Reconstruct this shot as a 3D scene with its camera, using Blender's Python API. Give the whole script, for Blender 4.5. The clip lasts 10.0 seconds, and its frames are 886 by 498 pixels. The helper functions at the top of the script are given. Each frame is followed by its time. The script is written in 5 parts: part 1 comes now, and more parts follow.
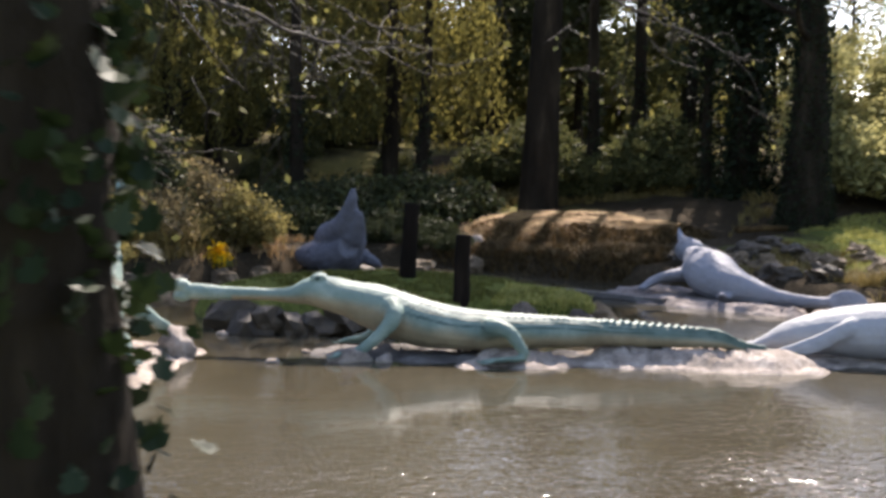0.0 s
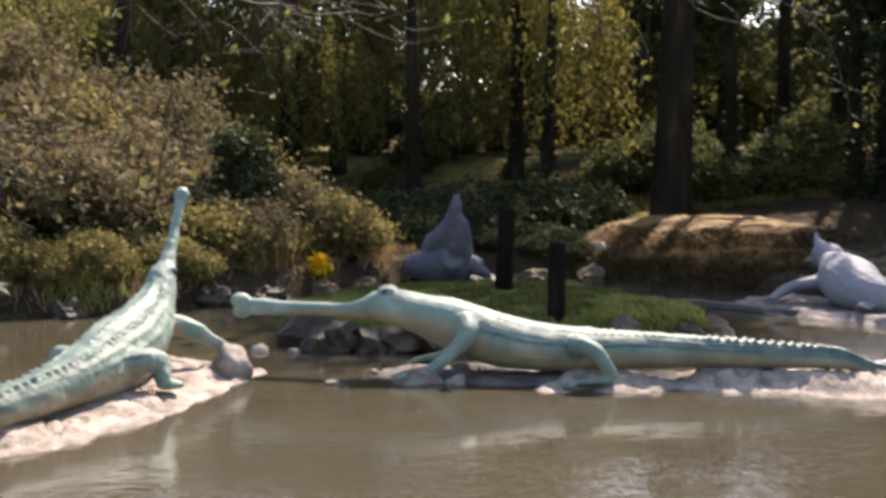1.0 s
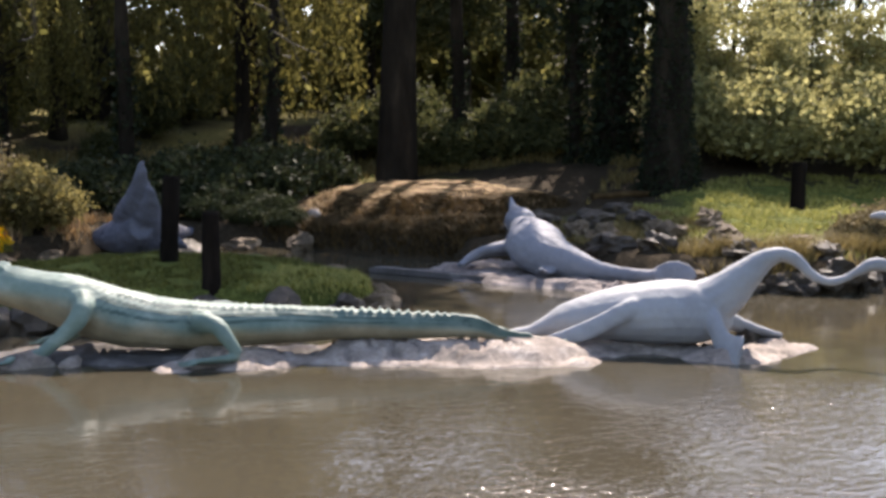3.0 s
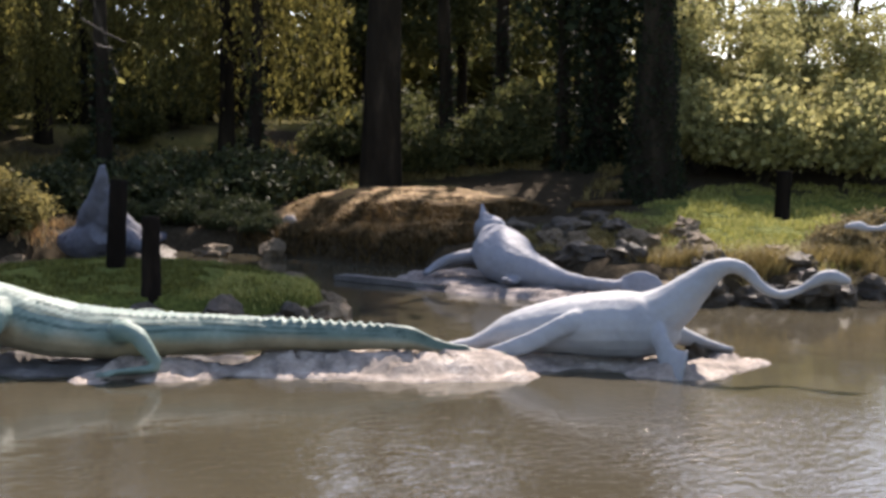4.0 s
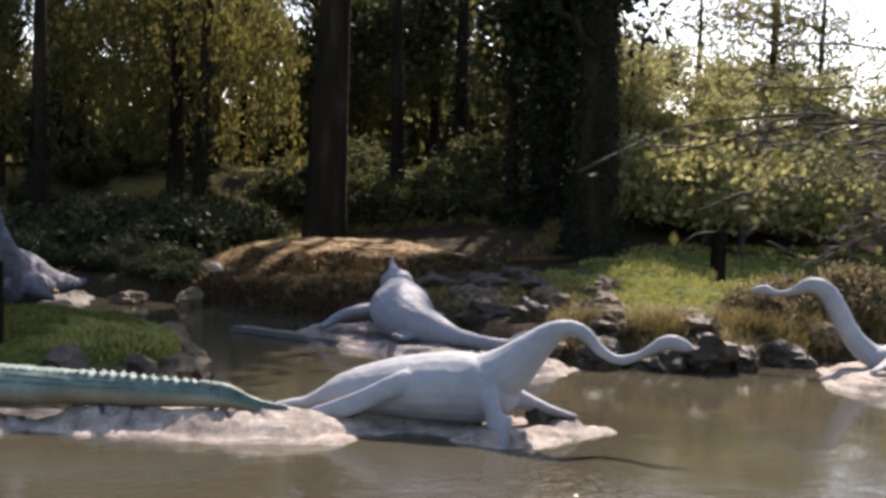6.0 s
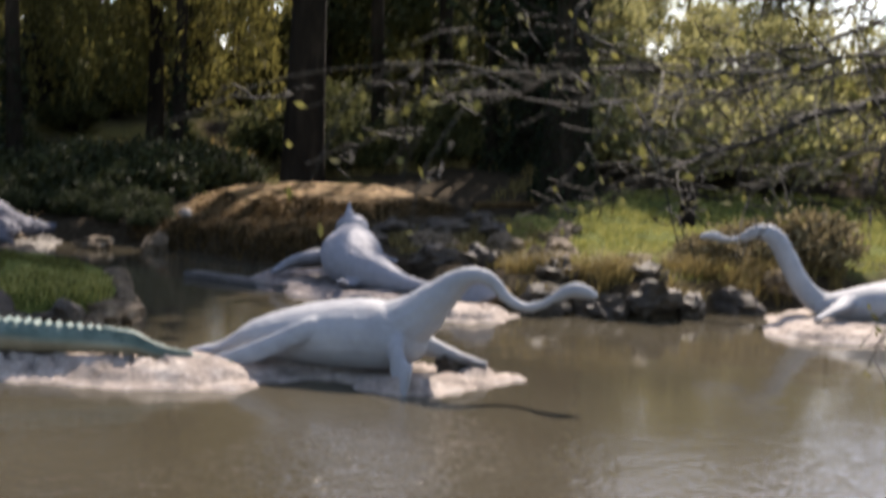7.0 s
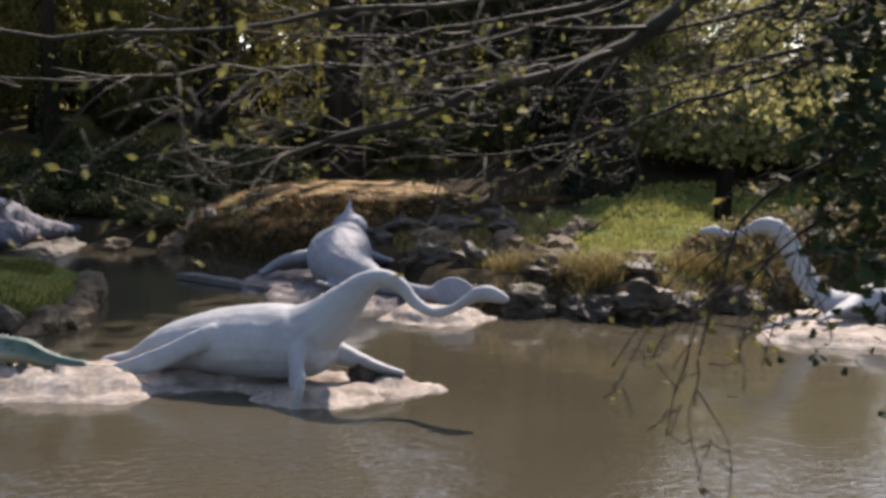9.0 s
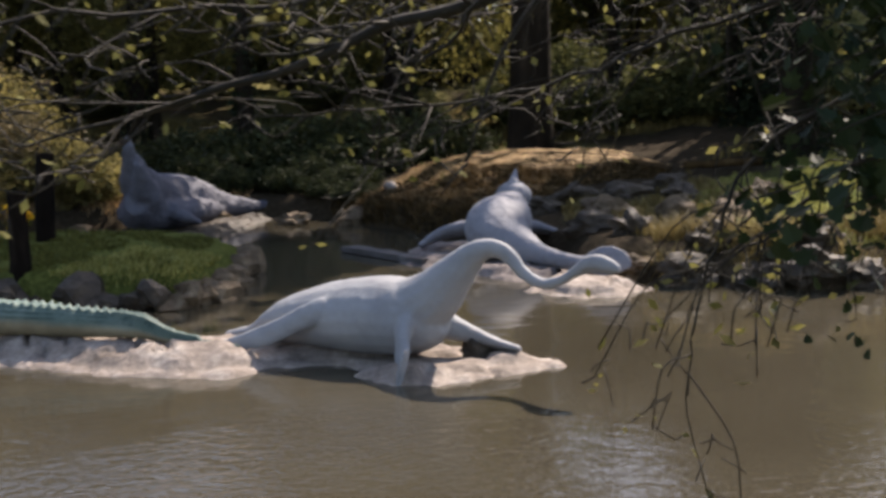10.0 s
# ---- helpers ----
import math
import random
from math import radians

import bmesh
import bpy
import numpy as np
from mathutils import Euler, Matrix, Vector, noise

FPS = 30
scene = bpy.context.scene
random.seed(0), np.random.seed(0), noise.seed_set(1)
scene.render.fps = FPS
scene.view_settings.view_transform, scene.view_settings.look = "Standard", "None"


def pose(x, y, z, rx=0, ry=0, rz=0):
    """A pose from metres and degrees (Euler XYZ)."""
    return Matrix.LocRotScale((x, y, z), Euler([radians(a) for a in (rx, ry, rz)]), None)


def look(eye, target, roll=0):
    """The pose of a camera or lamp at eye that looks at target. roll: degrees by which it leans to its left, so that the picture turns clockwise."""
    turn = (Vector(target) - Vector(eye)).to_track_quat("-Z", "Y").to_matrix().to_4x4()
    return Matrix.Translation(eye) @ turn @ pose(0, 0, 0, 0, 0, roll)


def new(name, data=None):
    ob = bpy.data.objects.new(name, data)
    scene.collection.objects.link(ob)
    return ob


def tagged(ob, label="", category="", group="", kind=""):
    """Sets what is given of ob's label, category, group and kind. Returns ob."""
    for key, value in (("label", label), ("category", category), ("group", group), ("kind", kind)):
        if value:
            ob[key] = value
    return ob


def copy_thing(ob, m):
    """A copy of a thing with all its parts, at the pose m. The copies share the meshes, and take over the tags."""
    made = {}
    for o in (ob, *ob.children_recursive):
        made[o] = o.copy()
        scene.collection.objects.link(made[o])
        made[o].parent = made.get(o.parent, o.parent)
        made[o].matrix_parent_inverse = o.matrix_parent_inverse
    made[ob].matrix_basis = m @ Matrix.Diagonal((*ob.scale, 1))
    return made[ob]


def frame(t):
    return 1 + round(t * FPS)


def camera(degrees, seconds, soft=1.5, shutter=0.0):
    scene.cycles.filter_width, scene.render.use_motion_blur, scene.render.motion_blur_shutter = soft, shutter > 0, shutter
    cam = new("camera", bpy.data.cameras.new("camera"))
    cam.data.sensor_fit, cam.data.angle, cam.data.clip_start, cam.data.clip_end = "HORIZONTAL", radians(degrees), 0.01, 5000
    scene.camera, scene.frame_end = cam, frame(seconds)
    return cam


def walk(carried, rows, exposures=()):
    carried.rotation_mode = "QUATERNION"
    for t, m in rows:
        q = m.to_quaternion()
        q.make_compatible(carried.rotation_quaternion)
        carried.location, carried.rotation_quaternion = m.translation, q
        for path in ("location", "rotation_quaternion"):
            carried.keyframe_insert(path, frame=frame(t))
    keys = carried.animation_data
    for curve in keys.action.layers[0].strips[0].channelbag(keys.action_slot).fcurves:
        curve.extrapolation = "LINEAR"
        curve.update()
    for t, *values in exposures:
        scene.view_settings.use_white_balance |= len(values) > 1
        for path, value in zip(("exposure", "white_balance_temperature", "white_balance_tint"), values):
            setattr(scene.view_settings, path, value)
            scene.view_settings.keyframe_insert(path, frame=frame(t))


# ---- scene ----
cam = camera(41, 10.0, soft=3.2, shutter=0.4)
walk(cam, [
    (0, look((-7.443, -0.534, 2.287), (-2.720, 8.257, 1.640), 1.75)),
    (0.5, look((-6.652, -0.038, 2.239), (-2.449, 9.006, 1.495), 0.84)),
    (1, look((-5.985, 0.354, 2.224), (-2.468, 9.696, 1.621), 0.65)),
    (1.5, look((-5.497, 0.315, 2.243), (-2.483, 9.848, 2.046), 1.25)),
    (2, look((-5.037, 0.307, 2.241), (-1.780, 9.757, 1.943), 1.23)),
    (2.5, look((-4.605, 0.275, 2.218), (-0.278, 9.270, 1.619), 0.70)),
    (3, look((-4.198, 0.174, 2.253), (0.920, 8.720, 1.375), 0.47)),
    (4.5, look((-2.753, 0.164, 2.222), (2.165, 8.839, 1.480), 1.38)),
    (5, look((-2.277, 0.108, 2.233), (2.620, 8.806, 1.623), 2.11)),
    (5.5, look((-1.781, 0.001, 2.227), (3.164, 8.681, 1.754), 2.27)),
    (6.8, look((-0.514, -0.640, 2.326), (4.360, 8.086, 2.023), 2.45)),
    (7, look((-0.285, -0.695, 2.327), (4.485, 8.053, 1.474), 2.35)),
    (7.5, look((0.215, -0.845, 2.345), (4.601, 8.039, 0.989), 2.15)),
    (8, look((0.757, -0.742, 2.331), (4.742, 8.341, 1.057), 1.63)),
    (8.5, look((1.357, -0.618, 2.295), (5.206, 8.549, 1.219), 1.38)),
    (9, look((1.880, -0.786, 2.352), (5.749, 8.389, 1.437), 1.19)),
    (9.5, look((2.416, -0.724, 2.312), (5.468, 8.737, 1.232), 0.35)),
    (10, look((3.099, -0.534, 2.276), (5.102, 9.194, 1.112), -0.98)),
], [(0, 1.27, 6950, 17.5), (1.3, 1.22, 7400, 19), (2.7, 1.17, 7000, 18.5), (4.3, 1.10, 7000, 18), (6, 0.94, 7080, 17.5), (8, 0.84, 7050, 17.5), (10, 0.68, 7150, 17.5)])

# ---- light ----
SUN_AZ, SUN_EL = radians(42), radians(46)
world = bpy.data.worlds.new("sky")
scene.world = world
world.use_nodes = True
sky = world.node_tree.nodes.new("ShaderNodeTexSky")
sky.sky_type, sky.sun_disc = "NISHITA", False
sky.sun_elevation, sky.sun_rotation = SUN_EL, SUN_AZ
back = world.node_tree.nodes["Background"]
back.inputs["Strength"].default_value = 0.15
world.node_tree.links.new(sky.outputs[0], back.inputs["Color"])
sun = new("sun", bpy.data.lights.new("sun", "SUN"))
sun.data.energy, sun.data.angle, sun.data.color = 5.0, radians(0.53), (1.0, 0.95, 0.87)
to_sun = Vector((math.sin(SUN_AZ) * math.cos(SUN_EL), math.cos(SUN_AZ) * math.cos(SUN_EL), math.sin(SUN_EL)))
sun.matrix_world = look(to_sun * 60, (0, 0, 0))


# ---- materials ----
def mix(a, b, k):
    return tuple(a[i] * (1 - k) + b[i] * k for i in range(3))


class Mat:
    """A node material in the making."""

    def __init__(self, name):
        self.m = bpy.data.materials.new(name)
        self.m.use_nodes = True
        self.t = self.m.node_tree
        self.b = self.t.nodes["Principled BSDF"]
        self.o = self.t.nodes["Material Output"]
        self.coord = self.t.nodes.new("ShaderNodeTexCoord")

    def node(self, kind, **kw):
        n = self.t.nodes.new(kind)
        for k, v in kw.items():
            n.inputs[k.replace("_", " ")].default_value = v
        return n

    def link(self, a, b):
        self.t.links.new(a, b)

    def noise(self, scale, detail=4.0, rough=0.55, stretch=None, dist=0.0, space="Object"):
        n = self.node("ShaderNodeTexNoise", Scale=scale, Detail=detail, Roughness=rough, Distortion=dist)
        src = self.coord.outputs[space]
        if stretch:
            mp = self.node("ShaderNodeMapping")
            mp.inputs["Scale"].default_value = stretch
            self.link(src, mp.inputs["Vector"])
            src = mp.outputs[0]
        self.link(src, n.inputs["Vector"])
        return n.outputs["Fac"]

    def ramp(self, fac, stops):
        r = self.t.nodes.new("ShaderNodeValToRGB")
        while len(r.color_ramp.elements) < len(stops):
            r.color_ramp.elements.new(0.5)
        for e, (p, c) in zip(r.color_ramp.elements, stops):
            e.position = p
            e.color = (*c, 1) if len(c) == 3 else c
        self.link(fac, r.inputs["Fac"])
        return r.outputs["Color"]

    def blend(self, fac, a, b, mode="MIX"):
        n = self.t.nodes.new("ShaderNodeMix")
        n.data_type, n.blend_type = "RGBA", mode
        for sock, v in ((n.inputs["Factor"], fac), (n.inputs[6], a), (n.inputs[7], b)):
            if isinstance(v, (int, float)):
                sock.default_value = v
            elif isinstance(v, tuple):
                sock.default_value = (*v, 1)
            else:
                self.link(v, sock)
        return n.outputs[2]

    def attr(self, name):
        a = self.t.nodes.new("ShaderNodeAttribute")
        a.attribute_name = name
        return a.outputs["Fac"]

    def random(self):
        return self.t.nodes.new("ShaderNodeObjectInfo").outputs["Random"]

    def island(self):
        return self.t.nodes.new("ShaderNodeNewGeometry").outputs["Random Per Island"]

    def finish(self, colour, rough=0.7, bump=None, strength=0.3, distance=0.02, spec=0.5):
        self.link(colour, self.b.inputs["Base Color"])
        if isinstance(rough, (int, float)):
            self.b.inputs["Roughness"].default_value = rough
        else:
            self.link(rough, self.b.inputs["Roughness"])
        self.b.inputs["Specular IOR Level"].default_value = spec
        if bump is not None:
            n = self.node("ShaderNodeBump", Strength=strength, Distance=distance)
            self.link(bump, n.inputs["Height"])
            self.link(n.outputs[0], self.b.inputs["Normal"])
        return self.m


def two_scale(name, a, b, c, big, small, rough=0.7, strength=0.4, distance=0.02, stretch=None, spec=0.4):
    m = Mat(name)
    n1, n2 = m.noise(big, 5, 0.6, stretch), m.noise(small, 6, 0.65, stretch)
    base = m.ramp(n1, [(0.3, a), (0.55, b), (0.75, c)])
    col = m.blend(1.0, m.ramp(n2, [(0.3, (0.7, 0.7, 0.7)), (0.7, (1.2, 1.2, 1.2))]), base, "MULTIPLY")
    return m.finish(col, rough, n2, strength, distance, spec)


def leafy(name, a, b, glow=0.45, rough=0.78):
    """Leaves: light passes through them, each leaf has its own tint."""
    m = Mat(name)
    col = m.ramp(m.island(), [(0.0, a), (0.6, mix(a, b, 0.5)), (1.0, b)])
    m.finish(col, rough, spec=0.18)
    tr = m.node("ShaderNodeBsdfTranslucent")
    m.link(col, tr.inputs["Color"])
    mx = m.node("ShaderNodeMixShader", Fac=glow)
    m.link(m.b.outputs[0], mx.inputs[1])
    m.link(tr.outputs[0], mx.inputs[2])
    m.link(mx.outputs[0], m.o.inputs["Surface"])
    return m.m


def make_water():
    m = Mat("pond_water")
    n1 = m.noise(0.35, 3, 0.5)
    col = m.ramp(n1, [(0.3, (0.049, 0.042, 0.028)), (0.7, (0.068, 0.059, 0.040))])
    w1 = m.noise(7.5, 3, 0.55, (1.0, 1.3, 1.0), 0.6)
    w2 = m.noise(1.6, 2, 0.5, (1.0, 1.3, 1.0), 0.3)
    sep = m.t.nodes.new("ShaderNodeSeparateXYZ")
    m.link(m.coord.outputs["Object"], sep.inputs[0])
    near = m.node("ShaderNodeMapRange", From_Min=9.0, From_Max=5.0, To_Min=0.07, To_Max=1.3)
    m.link(sep.outputs["Y"], near.inputs["Value"])
    patch = m.ramp(m.noise(0.30, 2, 0.5), [(0.40, (0.2, 0.2, 0.2)), (0.6, (1, 1, 1))])
    lee = m.node("ShaderNodeMapRange", From_Min=4.2, From_Max=5.4, To_Min=1.0, To_Max=0.3)
    m.link(sep.outputs["X"], lee.inputs["Value"])
    gust = m.blend(1.0, m.blend(1.0, near.outputs[0], patch, "MULTIPLY"), lee.outputs[0], "MULTIPLY")
    h = m.blend(0.16, m.blend(1.0, w1, gust, "MULTIPLY"), w2)
    m.finish(col, 0.09, h, 0.6, 0.075, 0.5)
    m.b.inputs["IOR"].default_value = 1.42
    return m.m


def make_ground():
    m = Mat("bank_soil_and_grass")
    n1, n2 = m.noise(0.9, 5), m.noise(14, 6, 0.7)
    soil = m.ramp(n2, [(0.3, (0.02, 0.015, 0.009)), (0.55, (0.05, 0.037, 0.022)), (0.75, (0.115, 0.088, 0.055))])
    turf = m.ramp(n2, [(0.3, (0.045, 0.056, 0.014)), (0.55, (0.11, 0.125, 0.03)), (0.75, (0.22, 0.215, 0.06))])
    edge = m.blend(0.35, m.attr("grass"), n1)
    fac = m.ramp(edge, [(0.38, (0, 0, 0)), (0.52, (1, 1, 1))])
    hay = m.ramp(n2, [(0.3, (0.06, 0.055, 0.018)), (0.55, (0.15, 0.13, 0.042)), (0.75, (0.29, 0.235, 0.085))])
    soil = m.blend(m.attr("dry"), soil, hay)
    return m.finish(m.blend(fac, soil, turf), 0.95, n2, 0.8, 0.06, 0.06)


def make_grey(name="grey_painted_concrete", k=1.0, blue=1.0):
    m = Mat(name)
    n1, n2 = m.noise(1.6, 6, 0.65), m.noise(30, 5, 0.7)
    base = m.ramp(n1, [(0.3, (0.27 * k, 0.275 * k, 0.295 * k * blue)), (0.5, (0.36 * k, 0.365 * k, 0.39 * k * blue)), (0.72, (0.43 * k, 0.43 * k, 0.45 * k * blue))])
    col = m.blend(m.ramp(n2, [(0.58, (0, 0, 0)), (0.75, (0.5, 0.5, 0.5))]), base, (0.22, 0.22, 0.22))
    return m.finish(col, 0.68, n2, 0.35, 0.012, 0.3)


def make_teal():
    m = Mat("teal_and_cream_painted_concrete")
    n1, n2 = m.noise(2.2, 6, 0.65), m.noise(26, 5, 0.7)
    back_c = m.ramp(n1, [(0.3, (0.10, 0.155, 0.13)), (0.55, (0.175, 0.24, 0.20)), (0.75, (0.31, 0.37, 0.315))])
    belly = m.ramp(n1, [(0.3, (0.18, 0.15, 0.092)), (0.7, (0.36, 0.305, 0.2))])
    dark = (0.028, 0.06, 0.05)
    col = m.blend(m.attr("belly"), back_c, belly)
    col = m.blend(m.attr("stripe"), col, dark)
    col = m.blend(m.ramp(n2, [(0.6, (0, 0, 0)), (0.8, (0.35, 0.35, 0.35))]), col, (0.16, 0.17, 0.15))
    return m.finish(col, 0.6, n2, 0.4, 0.015, 0.35)


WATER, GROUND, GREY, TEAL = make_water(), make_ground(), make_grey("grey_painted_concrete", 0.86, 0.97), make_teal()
# blue-grey paint, darkened to carry the tree shade on the far statue
SHADED_SLATE = make_grey("shaded_slate_blue_concrete", 0.30, 1.15)
# the same grey turned down, so the basking statue looks less lit
SHADED_GREY = make_grey("shaded_blue_grey_concrete", 0.58, 1.05)
STONE = two_scale("pale_limestone", (0.15, 0.118, 0.095), (0.37, 0.305, 0.255), (0.56, 0.49, 0.42), 3.2, 20, 0.85, 0.8, 0.035)
SHELF = two_scale("greyish_shelf_rock", (0.075, 0.066, 0.06), (0.14, 0.125, 0.115), (0.26, 0.235, 0.215), 1.8, 16, 0.85, 0.7, 0.03)
MAUVE = two_scale("pinkish_grey_rock", (0.11, 0.09, 0.082), (0.23, 0.19, 0.172), (0.37, 0.315, 0.285), 2.0, 16, 0.85, 0.7, 0.03)
WET = two_scale("dark_wet_rock", (0.022, 0.016, 0.010), (0.055, 0.040, 0.025), (0.13, 0.098, 0.065), 2.2, 14, 0.6, 0.9, 0.04)
BROWN = two_scale("brown_bank_rock", (0.065, 0.045, 0.025), (0.15, 0.104, 0.06), (0.30, 0.22, 0.135), 2.2, 14, 0.85, 0.9, 0.04)
BARK = two_scale("dark_bark", (0.010, 0.0075, 0.005), (0.024, 0.018, 0.012), (0.06, 0.045, 0.03), 2.0, 12, 0.95, 1.0, 0.05, (1, 1, 0.25), 0.1)
TWIG = two_scale("twig_bark", (0.011, 0.009, 0.005), (0.026, 0.02, 0.012), (0.06, 0.048, 0.03), 6.0, 40, 0.8, 0.5, 0.01)
POST = two_scale("weathered_dark_timber", (0.005, 0.004, 0.003), (0.012, 0.009, 0.007), (0.03, 0.022, 0.016), 3.0, 25, 0.95, 0.8, 0.02, (1, 1, 0.2), 0.05)
STRAW = leafy("dry_straw", (0.22, 0.13, 0.06), (0.55, 0.37, 0.18), 0.25, 0.7)
SEDGE = leafy("brown_green_sedge", (0.10, 0.075, 0.028), (0.34, 0.26, 0.10), 0.35, 0.7)
# mound grass: sunlight is in the colour of the top straw, shade in the brown below
LIT_STRAW = leafy("sunlit_straw", (0.20, 0.115, 0.045), (0.66, 0.44, 0.20), 0.2, 0.7)
SHAG = leafy("shaded_brown_grass", (0.035, 0.024, 0.010), (0.15, 0.095, 0.038), 0.25, 0.85)
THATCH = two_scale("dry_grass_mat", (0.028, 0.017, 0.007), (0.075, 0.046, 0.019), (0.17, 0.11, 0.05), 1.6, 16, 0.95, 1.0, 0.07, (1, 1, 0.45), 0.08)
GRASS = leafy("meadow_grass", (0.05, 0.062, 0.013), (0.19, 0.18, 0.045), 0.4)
# lighter copy of the meadow grass, with the sunshine in its colour
LIT_GRASS = leafy("sunlit_yellow_green_grass", (0.17, 0.18, 0.04), (0.42, 0.39, 0.13), 0.4)
LEAF_DARK = leafy("evergreen_leaf", (0.042, 0.05, 0.02), (0.12, 0.12, 0.045), 0.4)
LEAF_MID = leafy("spring_leaf", (0.085, 0.088, 0.025), (0.24, 0.21, 0.07), 0.5)
LEAF_WILLOW = leafy("willow_leaf", (0.06, 0.056, 0.017), (0.20, 0.175, 0.05), 0.55, 0.75)
LEAF_THICKET = leafy("thin_thicket_leaf", (0.11, 0.095, 0.035), (0.30, 0.25, 0.09), 0.5)
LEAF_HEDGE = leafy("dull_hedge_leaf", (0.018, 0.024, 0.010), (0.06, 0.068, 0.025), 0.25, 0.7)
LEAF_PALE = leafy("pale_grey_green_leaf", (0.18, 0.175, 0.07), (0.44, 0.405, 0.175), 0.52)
LEAF_BROWN = leafy("winter_brown_leaf", (0.085, 0.068, 0.036), (0.27, 0.215, 0.11), 0.35)
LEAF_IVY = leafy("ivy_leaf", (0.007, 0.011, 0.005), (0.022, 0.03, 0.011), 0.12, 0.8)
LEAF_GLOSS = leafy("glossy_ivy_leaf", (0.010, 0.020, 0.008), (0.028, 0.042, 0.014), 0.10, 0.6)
LEAF_BUD = leafy("fresh_bud_leaf", (0.10, 0.095, 0.026), (0.26, 0.24, 0.08), 0.4)
YELLOW = leafy("yellow_blossom", (0.75, 0.42, 0.01), (0.95, 0.62, 0.02), 0.4)


# ---- building tools ----
def part(name, bm, material, parent=None, label="", smooth=True):
    me = bpy.data.meshes.new(name)
    bm.to_mesh(me)
    bm.free()
    if smooth:
        me.shade_smooth()
    me.materials.append(material)
    ob = new(name, me)
    if parent is not None:
        ob.parent = parent
    if label:
        ob["label"] = label
    return ob


def raw(name, verts, faces, material, parent=None, smooth=False):
    me = bpy.data.meshes.new(name)
    me.from_pydata(verts, [], faces)
    me.materials.append(material)
    if smooth:
        me.shade_smooth()
    ob = new(name, me)
    if parent is not None:
        ob.parent = parent
    return ob


def empty(name, x=0, y=0, z=0, **tags):
    ob = new(name)
    ob.empty_display_size = 0.2
    ob.location = (x, y, z)
    return tagged(ob, **tags)


def smooth_path(keys, n):
    """Catmull-Rom through keys (tuples of any length), n samples a span."""
    k = np.array(keys, float)
    k = np.vstack([2 * k[0] - k[1], k, 2 * k[-1] - k[-2]])
    out = []
    for i in range(1, len(k) - 2):
        for u in np.linspace(0, 1, n, endpoint=False):
            a, b, c, d = k[i - 1], k[i], k[i + 1], k[i + 2]
            out.append(0.5 * (2 * b + (c - a) * u + (2 * a - 5 * b + 4 * c - d) * u**2 + (3 * b - a - 3 * c + d) * u**3))
    out.append(k[-2])
    return np.array(out)


def tube(bm, keys, seg=12, n=4, up=(0, 0, 1), close=True):
    """Sweep an ellipse along keys (x, y, z, half width, half height)."""
    p = smooth_path(keys, n)
    rings = []
    for i in range(len(p)):
        c = Vector(p[i, :3])
        d = Vector(p[min(i + 1, len(p) - 1), :3] - p[max(i - 1, 0), :3]).normalized()
        side = d.cross(Vector(up))
        side = side.normalized() if side.length > 1e-3 else Vector((1, 0, 0))
        top = side.cross(d).normalized()
        w, h = max(p[i, 3], 0.003), max(p[i, 4], 0.003)
        rings.append([bm.verts.new(c + side * w * math.cos(a) + top * h * math.sin(a)) for a in np.linspace(0, 2 * math.pi, seg, endpoint=False)])
    for a, b in zip(rings, rings[1:]):
        for j in range(seg):
            bm.faces.new((a[j], a[(j + 1) % seg], b[(j + 1) % seg], b[j]))
    if close:
        bm.faces.new(rings[0][::-1])
        bm.faces.new(rings[-1])


def blob(bm, c, r, rz=0.0, sub=2):
    res = bmesh.ops.create_icosphere(bm, subdivisions=sub, radius=1.0)
    m = Matrix.Translation(c) @ Matrix.Rotation(rz, 4, "Z") @ Matrix.Diagonal((*r, 1))
    bmesh.ops.transform(bm, matrix=m, verts=res["verts"])


def fused(name, bm, voxel, material, rounds=4, rough=0.007):
    """Fuse the pieces of bm into one skin and smooth it: one mesh, as cast."""
    me = bpy.data.meshes.new(name)
    bmesh.ops.recalc_face_normals(bm, faces=bm.faces)
    bm.to_mesh(me)
    bm.free()
    ob = new(name, me)
    r = ob.modifiers.new("skin", "REMESH")
    r.mode, r.voxel_size = "VOXEL", voxel
    s = ob.modifiers.new("soft", "SMOOTH")
    s.factor, s.iterations = 0.5, rounds
    done = bpy.data.meshes.new_from_object(ob.evaluated_get(bpy.context.evaluated_depsgraph_get()))
    ob.modifiers.clear()
    ob.data = done
    done.name = name
    co, no = np.empty(len(done.vertices) * 3), np.empty(len(done.vertices) * 3)
    done.vertices.foreach_get("co", co)
    done.vertices.foreach_get("normal", no)
    bump = np.array([noise.fractal(Vector(q) * 4.5, 1.0, 2.0, 3) + 0.5 * noise.noise(Vector(q) * 14.0) for q in co.reshape(-1, 3)])
    done.vertices.foreach_set("co", (co.reshape(-1, 3) + no.reshape(-1, 3) * (rough * bump)[:, None]).ravel())
    done.materials.clear()
    done.materials.append(material)
    done.shade_smooth()
    return ob


